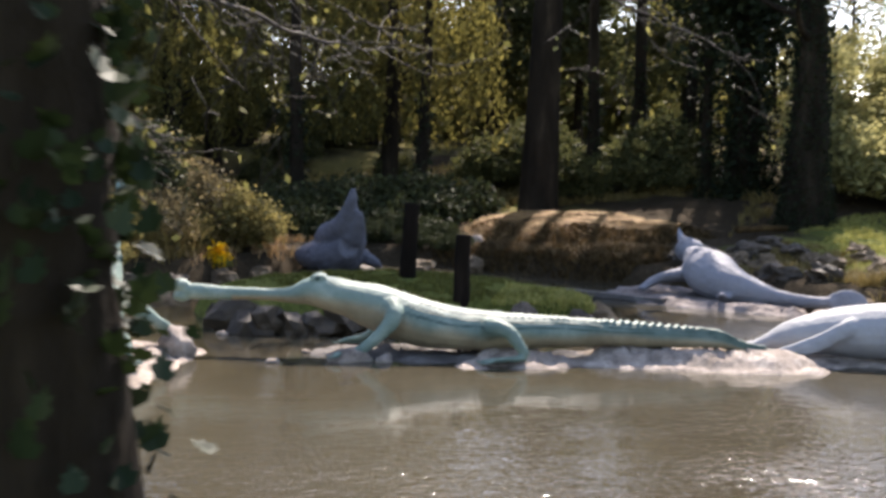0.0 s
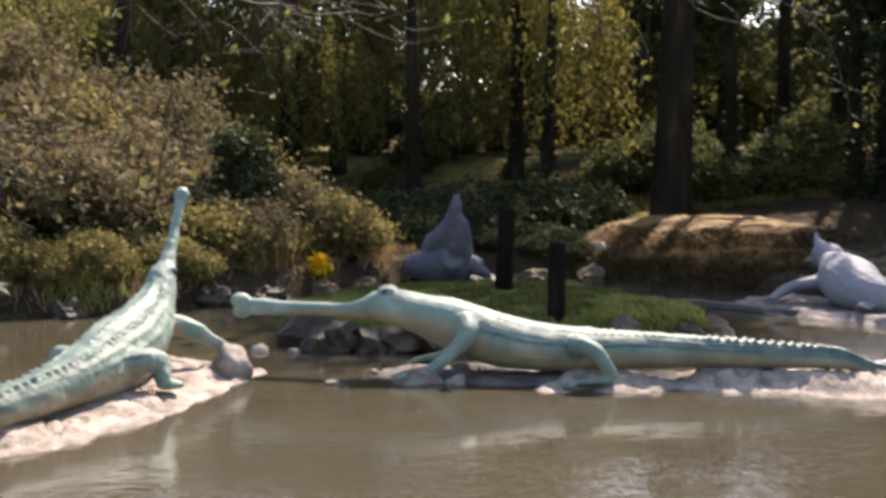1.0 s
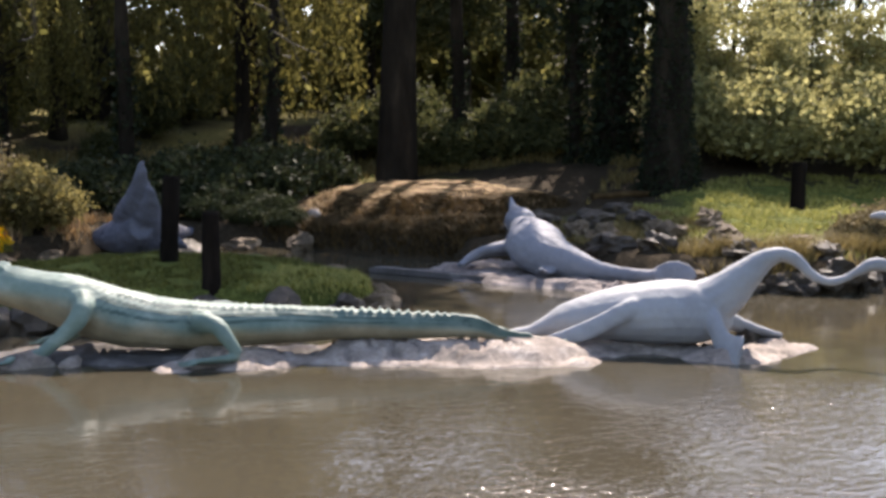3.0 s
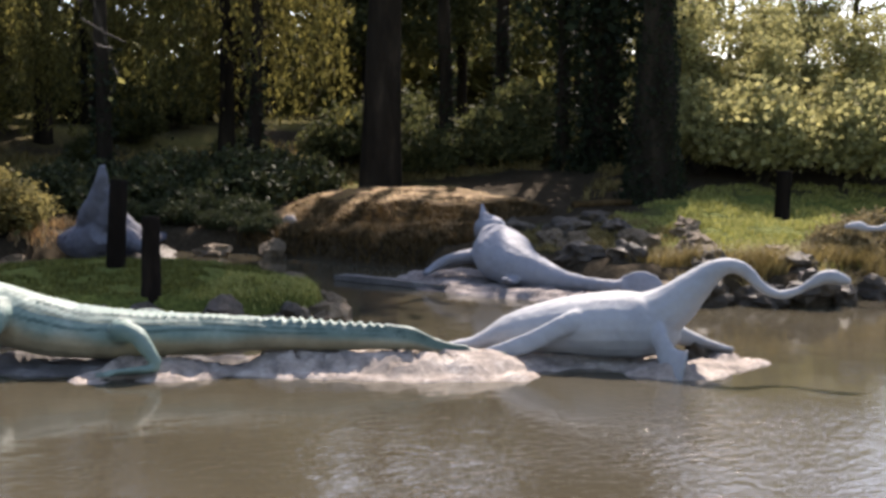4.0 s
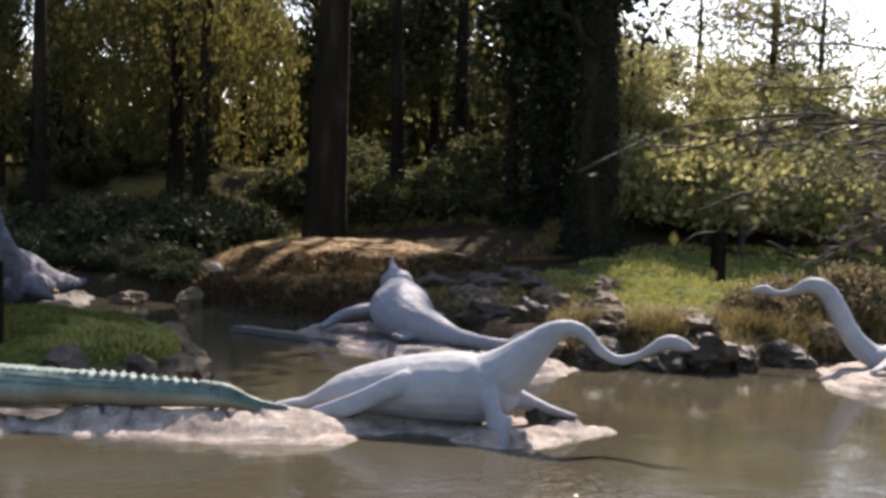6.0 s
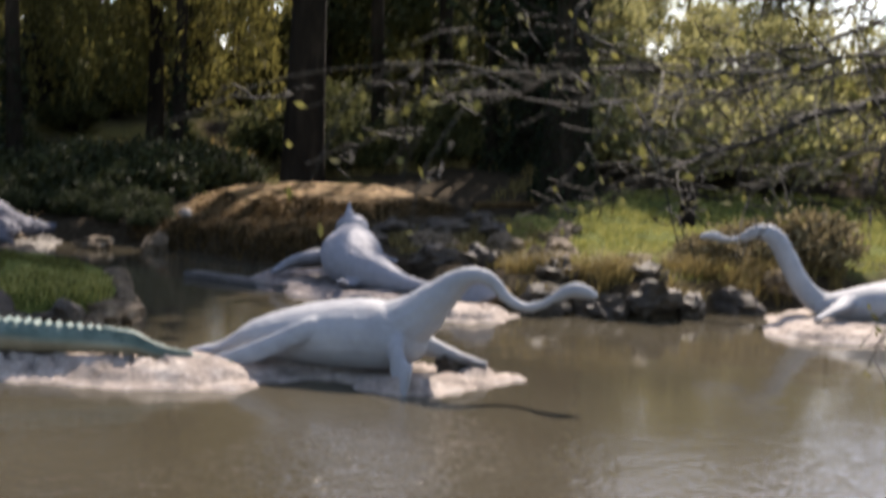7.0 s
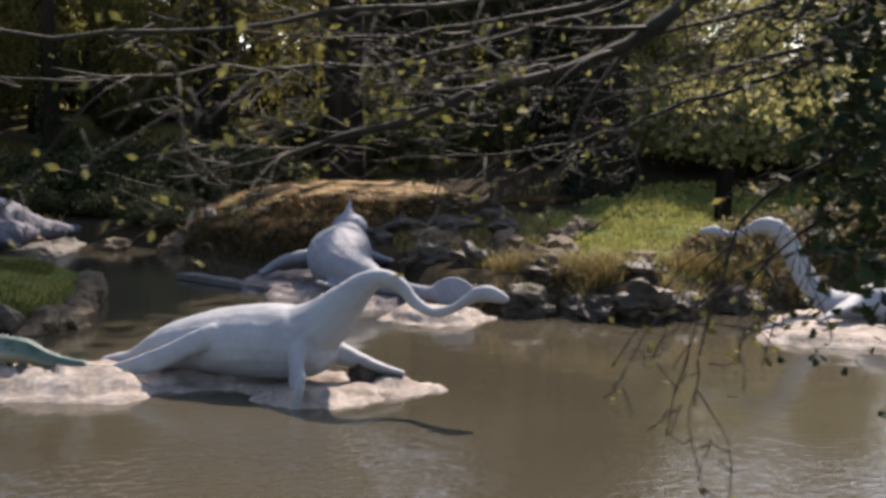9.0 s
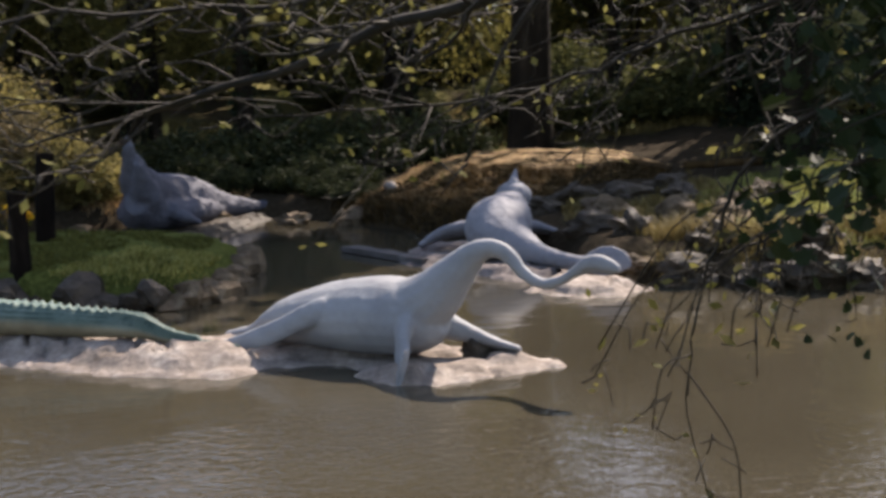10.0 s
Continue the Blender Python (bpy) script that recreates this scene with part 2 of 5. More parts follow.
def rock_mesh(bm, c, r, seed, rough=0.25, sub=3, rz=0.0, flat=0.0):
    """A boulder: a lumpy, faceted ball; flat > 0 levels its top."""
    res = bmesh.ops.create_icosphere(bm, subdivisions=sub, radius=1.0)
    o = Vector((seed * 7.3, seed * 3.1, seed * 1.7))
    for v in res["verts"]:
        n = v.co.normalized()
        k = 1 + rough * noise.fractal(n * 1.3 + o, 1.0, 2.0, 4) + 0.5 * rough * (noise.cell(n * 2.2 + o) - 0.5)
        q = n * k
        if flat and q.z > flat:
            q.z = flat + (q.z - flat) * 0.25
        v.co = q
    bmesh.ops.transform(bm, matrix=Matrix.Translation(c) @ Matrix.Rotation(rz, 4, "Z") @ Matrix.Diagonal((*r, 1)), verts=res["verts"])


def leaf_quads(name, centres, size, material, parent=None, rng=None, droop=0.0, long=1.6, kind=""):
    """Many small leaves, each a bent diamond of two triangles."""
    c = np.asarray(centres, float)
    n = len(c)
    rng = rng or np.random.default_rng(1)
    d = rng.normal(size=(n, 3))
    d[:, 2] -= droop
    d /= np.linalg.norm(d, axis=1)[:, None] + 1e-9
    s = np.cross(d, rng.normal(size=(n, 3)))
    s /= np.linalg.norm(s, axis=1)[:, None] + 1e-9
    k = (size * rng.uniform(0.6, 1.4, n))[:, None]
    v = np.empty((n, 4, 3))
    v[:, 0] = c - d * k * long * 0.5
    v[:, 1] = c + s * k * 0.5
    v[:, 2] = c + d * k * long * 0.5
    v[:, 3] = c - s * k * 0.5 + np.cross(d, s) * k * 0.15
    me = bpy.data.meshes.new(name)
    me.vertices.add(4 * n)
    me.vertices.foreach_set("co", v.ravel())
    me.loops.add(4 * n)
    me.loops.foreach_set("vertex_index", np.arange(4 * n, dtype=np.int32))
    me.polygons.add(n)
    me.polygons.foreach_set("loop_start", np.arange(0, 4 * n, 4, dtype=np.int32))
    me.update(calc_edges=True)
    me.validate()
    me.materials.append(material)
    ob = new(name, me)
    if parent is not None:
        ob.parent = parent
    if kind:
        ob["kind"] = kind
    return ob


def lobed_leaves(name, centres, size, material, parent, rng):
    """Ivy leaves near the eye: five-lobed, folded along the rib."""
    lobes = [(0, -0.45, 0), (0.28, -0.5, 0.05), (0.55, -0.15, 0.1), (0.32, 0.02, 0.06), (0.42, 0.32, 0.08), (0.16, 0.28, 0.03), (0, 0.72, 0), (-0.16, 0.28, 0.03), (-0.42, 0.32, 0.08), (-0.32, 0.02, 0.06), (-0.55, -0.15, 0.1), (-0.28, -0.5, 0.05)]
    vs, fs = [], []
    for c in centres:
        q = Euler((rng.uniform(0.3, 1.5), rng.uniform(-0.6, 0.6), rng.uniform(0, 6.28))).to_matrix() * (size * rng.uniform(0.6, 1.4))
        k = len(vs)
        vs += [tuple(Vector(c) + q @ Vector(p)) for p in lobes]
        fs += [(k, k + 1, k + 2, k + 3, k + 4, k + 5, k + 6), (k, k + 6, k + 7, k + 8, k + 9, k + 10, k + 11)]
    return raw(name, vs, fs, material, parent)


def blades(name, roots, height, width, material, parent=None, rng=None, lean=0.5, aim=None):
    """Grass: bent blades of two pieces each, rooted at the given places."""
    c = np.asarray(roots, float)
    n = len(c)
    rng = rng or np.random.default_rng(2)
    a = rng.uniform(0, 2 * np.pi, n) if aim is None else aim + rng.normal(size=n) * 0.35
    h = height * rng.uniform(0.5, 1.3, n)
    side = np.stack([np.cos(a), np.sin(a), 0 * a], 1) * (width * 0.5)
    tip = np.stack([-np.sin(a), np.cos(a), 0 * a], 1) * (h * lean * rng.uniform(0.2, 1.2, n))[:, None]
    v = np.empty((n, 5, 3))
    v[:, 0], v[:, 1] = c - side, c + side
    mid = c + tip * 0.35 + np.stack([0 * h, 0 * h, h * 0.6], 1)
    v[:, 2], v[:, 3] = mid + side * 0.7, mid - side * 0.7
    v[:, 4] = c + tip + np.stack([0 * h, 0 * h, h], 1)
    i = np.arange(n) * 5
    faces = [(k, k + 1, k + 2, k + 3) for k in i] + [(k + 3, k + 2, k + 4) for k in i]
    ob = raw(name, v.reshape(-1, 3).tolist(), faces, material, parent)
    return ob


# ---- ground and water ----
def inside(poly, x, y):
    """Signed distance to a polygon, positive inside, for arrays."""
    x, y = np.asarray(x, float), np.asarray(y, float)
    best, odd = np.full(x.shape, 1e9), np.zeros(x.shape, bool)
    for (ax, ay), (bx, by) in zip(poly, poly[1:] + poly[:1]):
        dx, dy = bx - ax, by - ay
        k = np.clip(((x - ax) * dx + (y - ay) * dy) / (dx * dx + dy * dy), 0, 1)
        best = np.minimum(best, np.hypot(x - ax - k * dx, y - ay - k * dy))
        cross = ((ay > y) != (by > y)) & (x < (bx - ax) * (y - ay) / (by - ay if by != ay else 1e-9) + ax)
        odd ^= cross
    return np.where(odd, best, -best)


ISLAND = [(-2.4, 16), (-1.9, 14.9), (-0.6, 14.4), (1, 14.1), (2.2, 13.75), (2.95, 13.7), (3.35, 14.3), (3.55, 15.3), (3.8, 17.0), (3.3, 18.6), (1, 19.6), (-1, 18.8), (-2.2, 17.5)]
FAR = [(-90, 15), (-20, 19), (-6, 19.5), (-4, 19.4), (-2.3, 20.6), (1.5, 23.4), (4.6, 25.4), (5.9, 24.4), (6.4, 22.6), (6.9, 20.9), (7.5, 19.6), (8.2, 17.4),
       (8.3, 14.6), (8.9, 13.7), (9.7, 13.2), (10.4, 12.6), (11.5, 12.8), (13.2, 13.2), (15.5, 13), (20, 11), (90, 2), (90, 300), (-90, 300)]
NEAR = [(-90, 3.5), (-12, 2.9), (-4, 2.2), (2, 1.9), (8, 2.4), (20, 0.5), (90, -8), (90, -60), (-90, -60)]


def fbm(x, y, s, seed=0.0):
    return np.array([noise.fractal(Vector((a * s, b * s, seed)), 1.0, 2.0, 4) for a, b in zip(np.ravel(x), np.ravel(y))]).reshape(np.shape(x))


def height(x, y):
    """The height of the land and of the pond's bed."""
    x, y = np.asarray(x, float), np.asarray(y, float)
    wob = 0.18 * fbm(x, y, 0.9, 3.0)
    far, isl, near = inside(FAR, x, y) + wob, inside(ISLAND, x, y) + wob, inside(NEAR, x, y) + wob
    step = lambda d, w: np.clip(d / w + 0.5, 0, 1) ** 2 * (3 - 2 * np.clip(d / w + 0.5, 0, 1))
    z = np.full(x.shape, -0.6)
    z = np.maximum(z, -0.6 + 0.98 * step(isl, 0.45) + 0.2 * np.clip(isl / 2.0, 0, 1))
    z = np.maximum(z, -0.6 + 1.0 * step(far, 0.9) + 0.45 * np.clip(far / 4.0, 0, 1) + 1.9 * np.clip((far - 6) / 9, 0, 1) + 1.2 * np.clip((far - 14) / 16, 0, 1))
    z = np.maximum(z, -0.6 + 1.1 * step(near, 1.0) + 0.15 * np.clip(near / 1.5, 0, 1))
    return z + 0.05 * fbm(x, y, 2.3, 9.0) + 0.02 * fbm(x, y, 6.0, 5.0)


def steps(lo, a, b, hi, fine, coarse):
    return np.concatenate([np.geomspace(1, a - lo + 1, coarse)[::-1][:-1] * -1 + a + 1, np.arange(a, b, fine), np.geomspace(1, hi - b + 1, coarse) + b - 1])


gx, gy = steps(-400, -14, 24, 400, 0.22, 24), steps(-300, -3, 34, 700, 0.22, 24)
GX, GY = np.meshgrid(gx, gy)
GZ = height(GX, GY)
nx, ny = len(gx), len(gy)
ground = raw("ground", np.stack([GX.ravel(), GY.ravel(), GZ.ravel()], 1).tolist(),
             [(j * nx + i, j * nx + i + 1, (j + 1) * nx + i + 1, (j + 1) * nx + i) for j in range(ny - 1) for i in range(nx - 1)], GROUND, None, True)
tagged(ground, "earth banks with turf and bare soil round a pond", "ground", kind="structure")
turf = np.clip(inside(ISLAND, GX, GY) * 1.2 + 0.4, 0, 1) + np.clip(1.25 - np.hypot((GX - 15.8) / 7.5, (GY - 17.4) / 4.4), 0, 1) + 0.5 * np.clip(inside(NEAR, GX, GY), 0, 1) 
ground.data.attributes.new("grass", "FLOAT", "POINT").data.foreach_set("value", np.clip(turf, 0, 1).ravel().astype(np.float32))

dry = np.clip((GY - 26.5) / 3, 0, 1) * np.clip(0.6 + 2.4 * fbm(GX, GY, 0.3, 17.0), 0.0, 1)
ground.data.attributes.new("dry", "FLOAT", "POINT").data.foreach_set("value", dry.ravel().astype(np.float32))

water = raw("water", [(-400, -60, 0), (400, -60, 0), (400, 60, 0), (-400, 60, 0)], [(0, 1, 2, 3)], WATER)
tagged(water, "murky brown pond water with small ripples", "water", kind="structure")


def ground_z(x, y):
    return float(height(np.array([x]), np.array([y]))[0])


# ---- sculptures ----
class Axis:
    """Places along a line on the plan: s metres along it, off metres to its near side, z up."""

    def __init__(self, a, b):
        self.a, d = Vector((*a, 0)), Vector((b[0] - a[0], b[1] - a[1], 0))
        self.u = d.normalized()
        self.n = Vector((self.u.y, -self.u.x, 0))

    def __call__(self, s, off, z):
        p = self.a + self.u * s + self.n * off
        return (p.x, p.y, z)


def paint_saurian(ob, keys, eyes=(), dark=0.05):
    """Cream belly and dark broken flank lines, by the place round the body."""
    p = smooth_path(keys, 6)
    me = ob.data
    v = np.empty(len(me.vertices) * 3)
    me.vertices.foreach_get("co", v)
    v = v.reshape(-1, 3)
    i = np.argmin(((v[:, None, :] - p[None, :, :3]) ** 2).sum(-1), 1)
    rel = (v[:, 2] - p[i, 2]) / (p[i, 4] + 1e-6)
    out = np.sqrt(((v - p[i, :3])[:, :2] ** 2).sum(-1)) / (p[i, 3] + 1e-6)
    run = i / len(p)
    wob = np.array([noise.noise(Vector(q) * 2.2) for q in v]) * 0.15
    wob2 = np.array([noise.noise(Vector(q) * 9.0) for q in v])
    belly = np.clip((0.22 - rel + wob * 2.0) / 0.5, 0, 1) * (run > 0.13) * (out < 1.3)
    bands = np.zeros(len(v))
    for c, w in ((0.84, 0.05), (0.62, 0.07), (0.34, 0.06)):
        bands = np.maximum(bands, np.clip(1.4 - np.abs(rel + wob * 0.5 - c) / w, 0, 1))
    bands *= np.clip((run - 0.36) / 0.06, 0, 1) * (out < 1.25) * np.clip(0.9 + 0.8 * wob2, 0.3, 1.0)
    tail = np.clip((run - 0.55) / 0.2, 0, 1) * np.clip((rel + 0.1) / 0.3, 0, 1) * 0.55 * (out < 1.3)
    bands = np.maximum(bands, tail)
    for e in eyes:
        bands = np.maximum(bands, np.clip((dark - np.linalg.norm(v - np.array(e), axis=1)) / (0.3 * dark), 0, 1))
    for name, val in (("belly", belly), ("stripe", bands)):
        me.attributes.new(name, "FLOAT", "POINT").data.foreach_set("value", val.astype(np.float32))


def scutes(bm, keys, first, last, rows, size, n):
    p = smooth_path(keys, 40)
    for k in range(n):
        q = p[int((first + (last - first) * k / n) * (len(p) - 1))]
        d = p[min(int((first + (last - first) * k / n) * (len(p) - 1)) + 1, len(p) - 1)][:3] - q[:3]
        side = Vector((d[1], -d[0], 0)).normalized()
        for r in rows:
            c = Vector(q[:3]) + side * q[3] * r + Vector((0, 0, q[4] * math.sqrt(max(0, 1 - r * r)) + size * 0.25))
            blob(bm, c, (size * 0.75, size * 0.45, size), math.atan2(d[1], d[0]), 1)


def leg(bm, pts):
    tube(bm, pts, 10, 4, (0.3, 0.2, 1))


def teleosaur():
    a = Axis((-3.33, 13.85), (3.28, 10.32))
    prof = [(0.0, 0.82, 0.63, 0.10), (0.2, 0.82, 0.62, 0.10), (0.42, 0.80, 0.62, 0.095), (0.87, 0.79, 0.635, 0.09), (1.3, 0.81, 0.61, 0.11), (1.62, 0.96, 0.57, 0.22), (2.0, 0.92, 0.47, 0.27),
            (2.4, 0.87, 0.30, 0.34), (2.9, 0.72, 0.13, 0.40), (3.4, 0.62, 0.09, 0.42), (3.9, 0.575, 0.10, 0.37), (4.6, 0.55, 0.15, 0.26),
            (5.15, 0.52, 0.18, 0.21), (5.75, 0.49, 0.19, 0.17), (6.35, 0.45, 0.2, 0.12), (6.68, 0.40, 0.2, 0.09), (6.9, 0.29, 0.17, 0.07), (7.1, 0.235, 0.16, 0.05), (7.35, 0.215, 0.155, 0.035), (7.65, 0.19, 0.15, 0.015)]
    keys = [(*a(s, 0, (t + b) / 2), w, (t - b) / 2) for s, t, b, w in prof]
    bm = bmesh.new()
    tube(bm, keys, 20, 5)
    # bulbous tips of the two jaws, a little apart
    blob(bm, a(-0.05, 0, 0.795), (0.12, 0.12, 0.085), -0.49, 3)
    blob(bm, a(-0.03, 0, 0.66), (0.11, 0.115, 0.075), -0.49, 3)
    for sd in (1, -1):
        blob(bm, a(1.66, 0.12 * sd, 0.95), (0.10, 0.06, 0.05), -0.49, 2)
        leg(bm, [(*a(2.55, 0.24 * sd, 0.62), 0.13, 0.15), (*a(2.62, 0.43 * sd, 0.53), 0.11, 0.12), (*a(2.5, 0.50 * sd, 0.36), 0.085, 0.085), (*a(2.32, 0.56 * sd, 0.20), 0.07, 0.07), (*a(2.18, 0.58 * sd, 0.11), 0.09, 0.06), (*a(1.92, 0.60 * sd, 0.07), 0.10, 0.03)])
        leg(bm, [(*a(3.78, 0.20 * sd, 0.36), 0.16, 0.15), (*a(3.82, 0.44 * sd, 0.43), 0.13, 0.12), (*a(4.0, 0.58 * sd, 0.41), 0.10, 0.09), (*a(4.12, 0.63 * sd, 0.26), 0.07, 0.07), (*a(4.2, 0.64 * sd, 0.12), 0.06, 0.05), (*a(4.0, 0.68 * sd, 0.09), 0.09, 0.04), (*a(3.75, 0.72 * sd, 0.07), 0.11, 0.03)])
        for k in range(4):
            leg(bm, [(*a(1.98, (0.54 + 0.05 * k) * sd, 0.07), 0.025, 0.022), (*a(1.78 + 0.03 * abs(k - 1), (0.46 + 0.09 * k) * sd, 0.055), 0.014, 0.014)])
            leg(bm, [(*a(3.82, (0.65 + 0.05 * k) * sd, 0.07), 0.025, 0.022), (*a(3.6 + 0.03 * abs(k - 1), (0.58 + 0.09 * k) * sd, 0.055), 0.014, 0.014)])
    scutes(bm, keys, 0.42, 0.64, (-0.45, 0.45), 0.026, 34)
    scutes(bm, keys, 0.64, 0.93, (-0.5, 0.5), 0.045, 34)
    ob = fused("crocodile_statue", bm, 0.02, TEAL, 2)
    paint_saurian(ob, keys, [a(1.66, 0.19 * k, 0.94) for k in (-1, 1)], 0.045)
    return tagged(ob, "long-snouted crocodile statue painted teal with cream belly, lying on pale rocks", "statue")


def raised_teleosaur():
    a = Axis((-3.95, 14.54), (-5.7, 10.6))
    prof = [(0.42, 0, 1.42, 0.065), (0.62, 0, 1.20, 0.11), (0.80, 0, 1.04, 0.17), (0.98, 0, 0.86, 0.20), (1.3, 0, 0.66, 0.29), (1.8, 0, 0.50, 0.36), (2.4, 0, 0.42, 0.38), (3.0, 0.0, 0.38, 0.31),
            (3.6, 0.08, 0.34, 0.23), (4.4, 0.25, 0.30, 0.17), (5.3, 0.5, 0.25, 0.12), (6.3, 0.9, 0.2, 0.06)]
    keys = [(*a(s, o, z), r, r * 0.95) for s, o, z, r in prof]
    bm = bmesh.new()
    tube(bm, keys, 18, 5)
    tube(bm, [(*a(-0.06, 0, 2.06), 0.05, 0.04), (*a(0.0, 0, 1.99), 0.10, 0.09), (*a(0.1, 0, 1.86), 0.07, 0.06), (*a(0.3, 0, 1.56), 0.06, 0.055), (*a(0.55, 0, 1.24), 0.09, 0.08)], 12, 4)
    for sd in (1, -1):
        blob(bm, a(0.76, 0.11 * sd, 1.14), (0.08, 0.05, 0.06), 1.1, 2)
        leg(bm, [(*a(1.3, 0.22 * sd, 0.62), 0.12, 0.12), (*a(1.2, 0.42 * sd, 0.56), 0.11, 0.11), (*a(1.08, 0.58 * sd, 0.45), 0.08, 0.08), (*a(0.98, 0.70 * sd, 0.36), 0.075, 0.07), (*a(0.88, 0.80 * sd, 0.30), 0.10, 0.05)])
        leg(bm, [(*a(2.9, 0.18 * sd, 0.40), 0.14, 0.14), (*a(2.7, 0.40 * sd, 0.44), 0.14, 0.13), (*a(2.5, 0.50 * sd, 0.38), 0.10, 0.10), (*a(2.62, 0.56 * sd, 0.22), 0.08, 0.08), (*a(2.4, 0.62 * sd, 0.17), 0.12, 0.04)])
    scutes(bm, keys, 0.30, 0.66, (-0.5, 0.0, 0.5), 0.035, 26)
    scutes(bm, keys, 0.66, 0.96, (-0.5, 0.5), 0.042, 26)
    ob = fused("crocodile_statue", bm, 0.022, TEAL, 2, 0.014)
    paint_saurian(ob, keys, [a(0.76, 0.15 * k, 1.14) for k in (-1, 1)], 0.09)
    return tagged(ob, "teal crocodile statue with slender snout raised, on rock slab", "statue")


def plesiosaur():
    a = Axis((3.9, 10.9), (6.3, 8.56))
    prof = [(-0.8, 0.10, 0.04, 0.05), (-0.4, 0.22, 0.05, 0.14), (0.05, 0.50, 0.06, 0.32), (0.6, 0.69, 0.06, 0.46), (1.13, 0.78, 0.06, 0.48), (1.45, 0.76, 0.08, 0.40), (1.66, 0.70, 0.16, 0.27), (1.8, 0.6, 0.3, 0.1)]
    keys = [(*a(s, 0, (t + b) / 2), w, (t - b) / 2) for s, t, b, w in prof]
    neck = [(1.15, 0.42, 0.28), (1.45, 0.48, 0.31), (1.72, 0.64, 0.25), (1.94, 0.86, 0.18), (2.12, 1.02, 0.125), (2.29, 1.09, 0.085), (2.46, 1.04, 0.072), (2.62, 0.89, 0.058), (2.78, 0.815, 0.05), (2.94, 0.84, 0.047), (3.1, 0.93, 0.05), (3.22, 1.0, 0.07), (3.33, 1.015, 0.08), (3.44, 0.985, 0.055), (3.5, 0.97, 0.03)]
    bm = bmesh.new()
    tube(bm, keys, 20, 5)
    tube(bm, [(*a(s, 0, z), r, r) for s, z, r in neck], 14, 4, (0.698, 0.716, 0.0))
    for sd in (1, -1):
        leg(bm, [(*a(0.85, 0.25 * sd, 0.46), 0.14, 0.16), (*a(0.7, 0.44 * sd, 0.47), 0.08, 0.12), (*a(0.36, 0.58 * sd, 0.30), 0.055, 0.11), (*a(0.1, 0.66 * sd, 0.20), 0.05, 0.10), (*a(-0.25, 0.72 * sd, 0.12), 0.03, 0.04)])
        blob(bm, a(3.33, 0.05 * sd, 1.05), (0.03, 0.02, 0.02), 0, 1)
    leg(bm, [(*a(1.50, 0.16, 0.42), 0.12, 0.16), (*a(1.60, 0.33, 0.36), 0.085, 0.13), (*a(1.66, 0.45, 0.27), 0.06, 0.11), (*a(1.72, 0.54, 0.18), 0.05, 0.14), (*a(1.80, 0.66, 0.11), 0.035, 0.21), (*a(1.86, 0.78, 0.08), 0.025, 0.25), (*a(1.88, 0.84, 0.07), 0.015, 0.16)])
    leg(bm, [(*a(1.66, -0.2, 0.34), 0.13, 0.14), (*a(1.92, -0.30, 0.25), 0.11, 0.08), (*a(2.14, -0.36, 0.18), 0.13, 0.05), (*a(2.36, -0.40, 0.14), 0.07, 0.03)])
    ob = fused("plesiosaur_statue", bm, 0.018, GREY, 5)
    return tagged(ob, "grey painted marine reptile statue with arched swan neck", "statue")


def second_plesiosaur():
    a = Axis((11.6, 13.3), (13.2, 11.5))
    neck = [(0.16, 1.14, 0.03), (0.26, 1.16, 0.06), (0.38, 1.165, 0.075), (0.5, 1.13, 0.055), (0.66, 1.13, 0.045), (0.80, 1.17, 0.07), (0.97, 1.26, 0.105), (1.14, 1.26, 0.135), (1.30, 1.14, 0.15), (1.43, 0.93, 0.15), (1.57, 0.68, 0.155), (1.72, 0.46, 0.16), (1.95, 0.28, 0.18), (2.3, 0.22, 0.2)]
    body = [(1.9, 0.2, 0.2, 0.18), (2.3, 0.25, 0.36, 0.24), (2.8, 0.33, 0.5, 0.32), (3.4, 0.36, 0.55, 0.34), (4.2, 0.28, 0.38, 0.22), (5.0, 0.18, 0.15, 0.1), (5.6, 0.12, 0.05, 0.05)]
    bm = bmesh.new()
    tube(bm, [(*a(s, 0, z), r, r) for s, z, r in neck], 14, 4, (0.747, 0.664, 0.0))
    tube(bm, [(*a(s, 0, z), w, h) for s, z, w, h in body], 18, 4)
    for sd in (1, -1):
        leg(bm, [(*a(2.35, 0.3 * sd, 0.35), 0.12, 0.12), (*a(2.2, 0.65 * sd, 0.28), 0.14, 0.06), (*a(1.95, 0.95 * sd, 0.14), 0.1, 0.03)])
        leg(bm, [(*a(3.7, 0.4 * sd, 0.35), 0.12, 0.12), (*a(3.9, 0.75 * sd, 0.25), 0.12, 0.06), (*a(4.2, 1.0 * sd, 0.12), 0.08, 0.03)])
    ob = fused("plesiosaur_statue", bm, 0.022, GREY, 5)
    return tagged(ob, "grey marine reptile statue with curved neck beside the reedy bank", "statue")


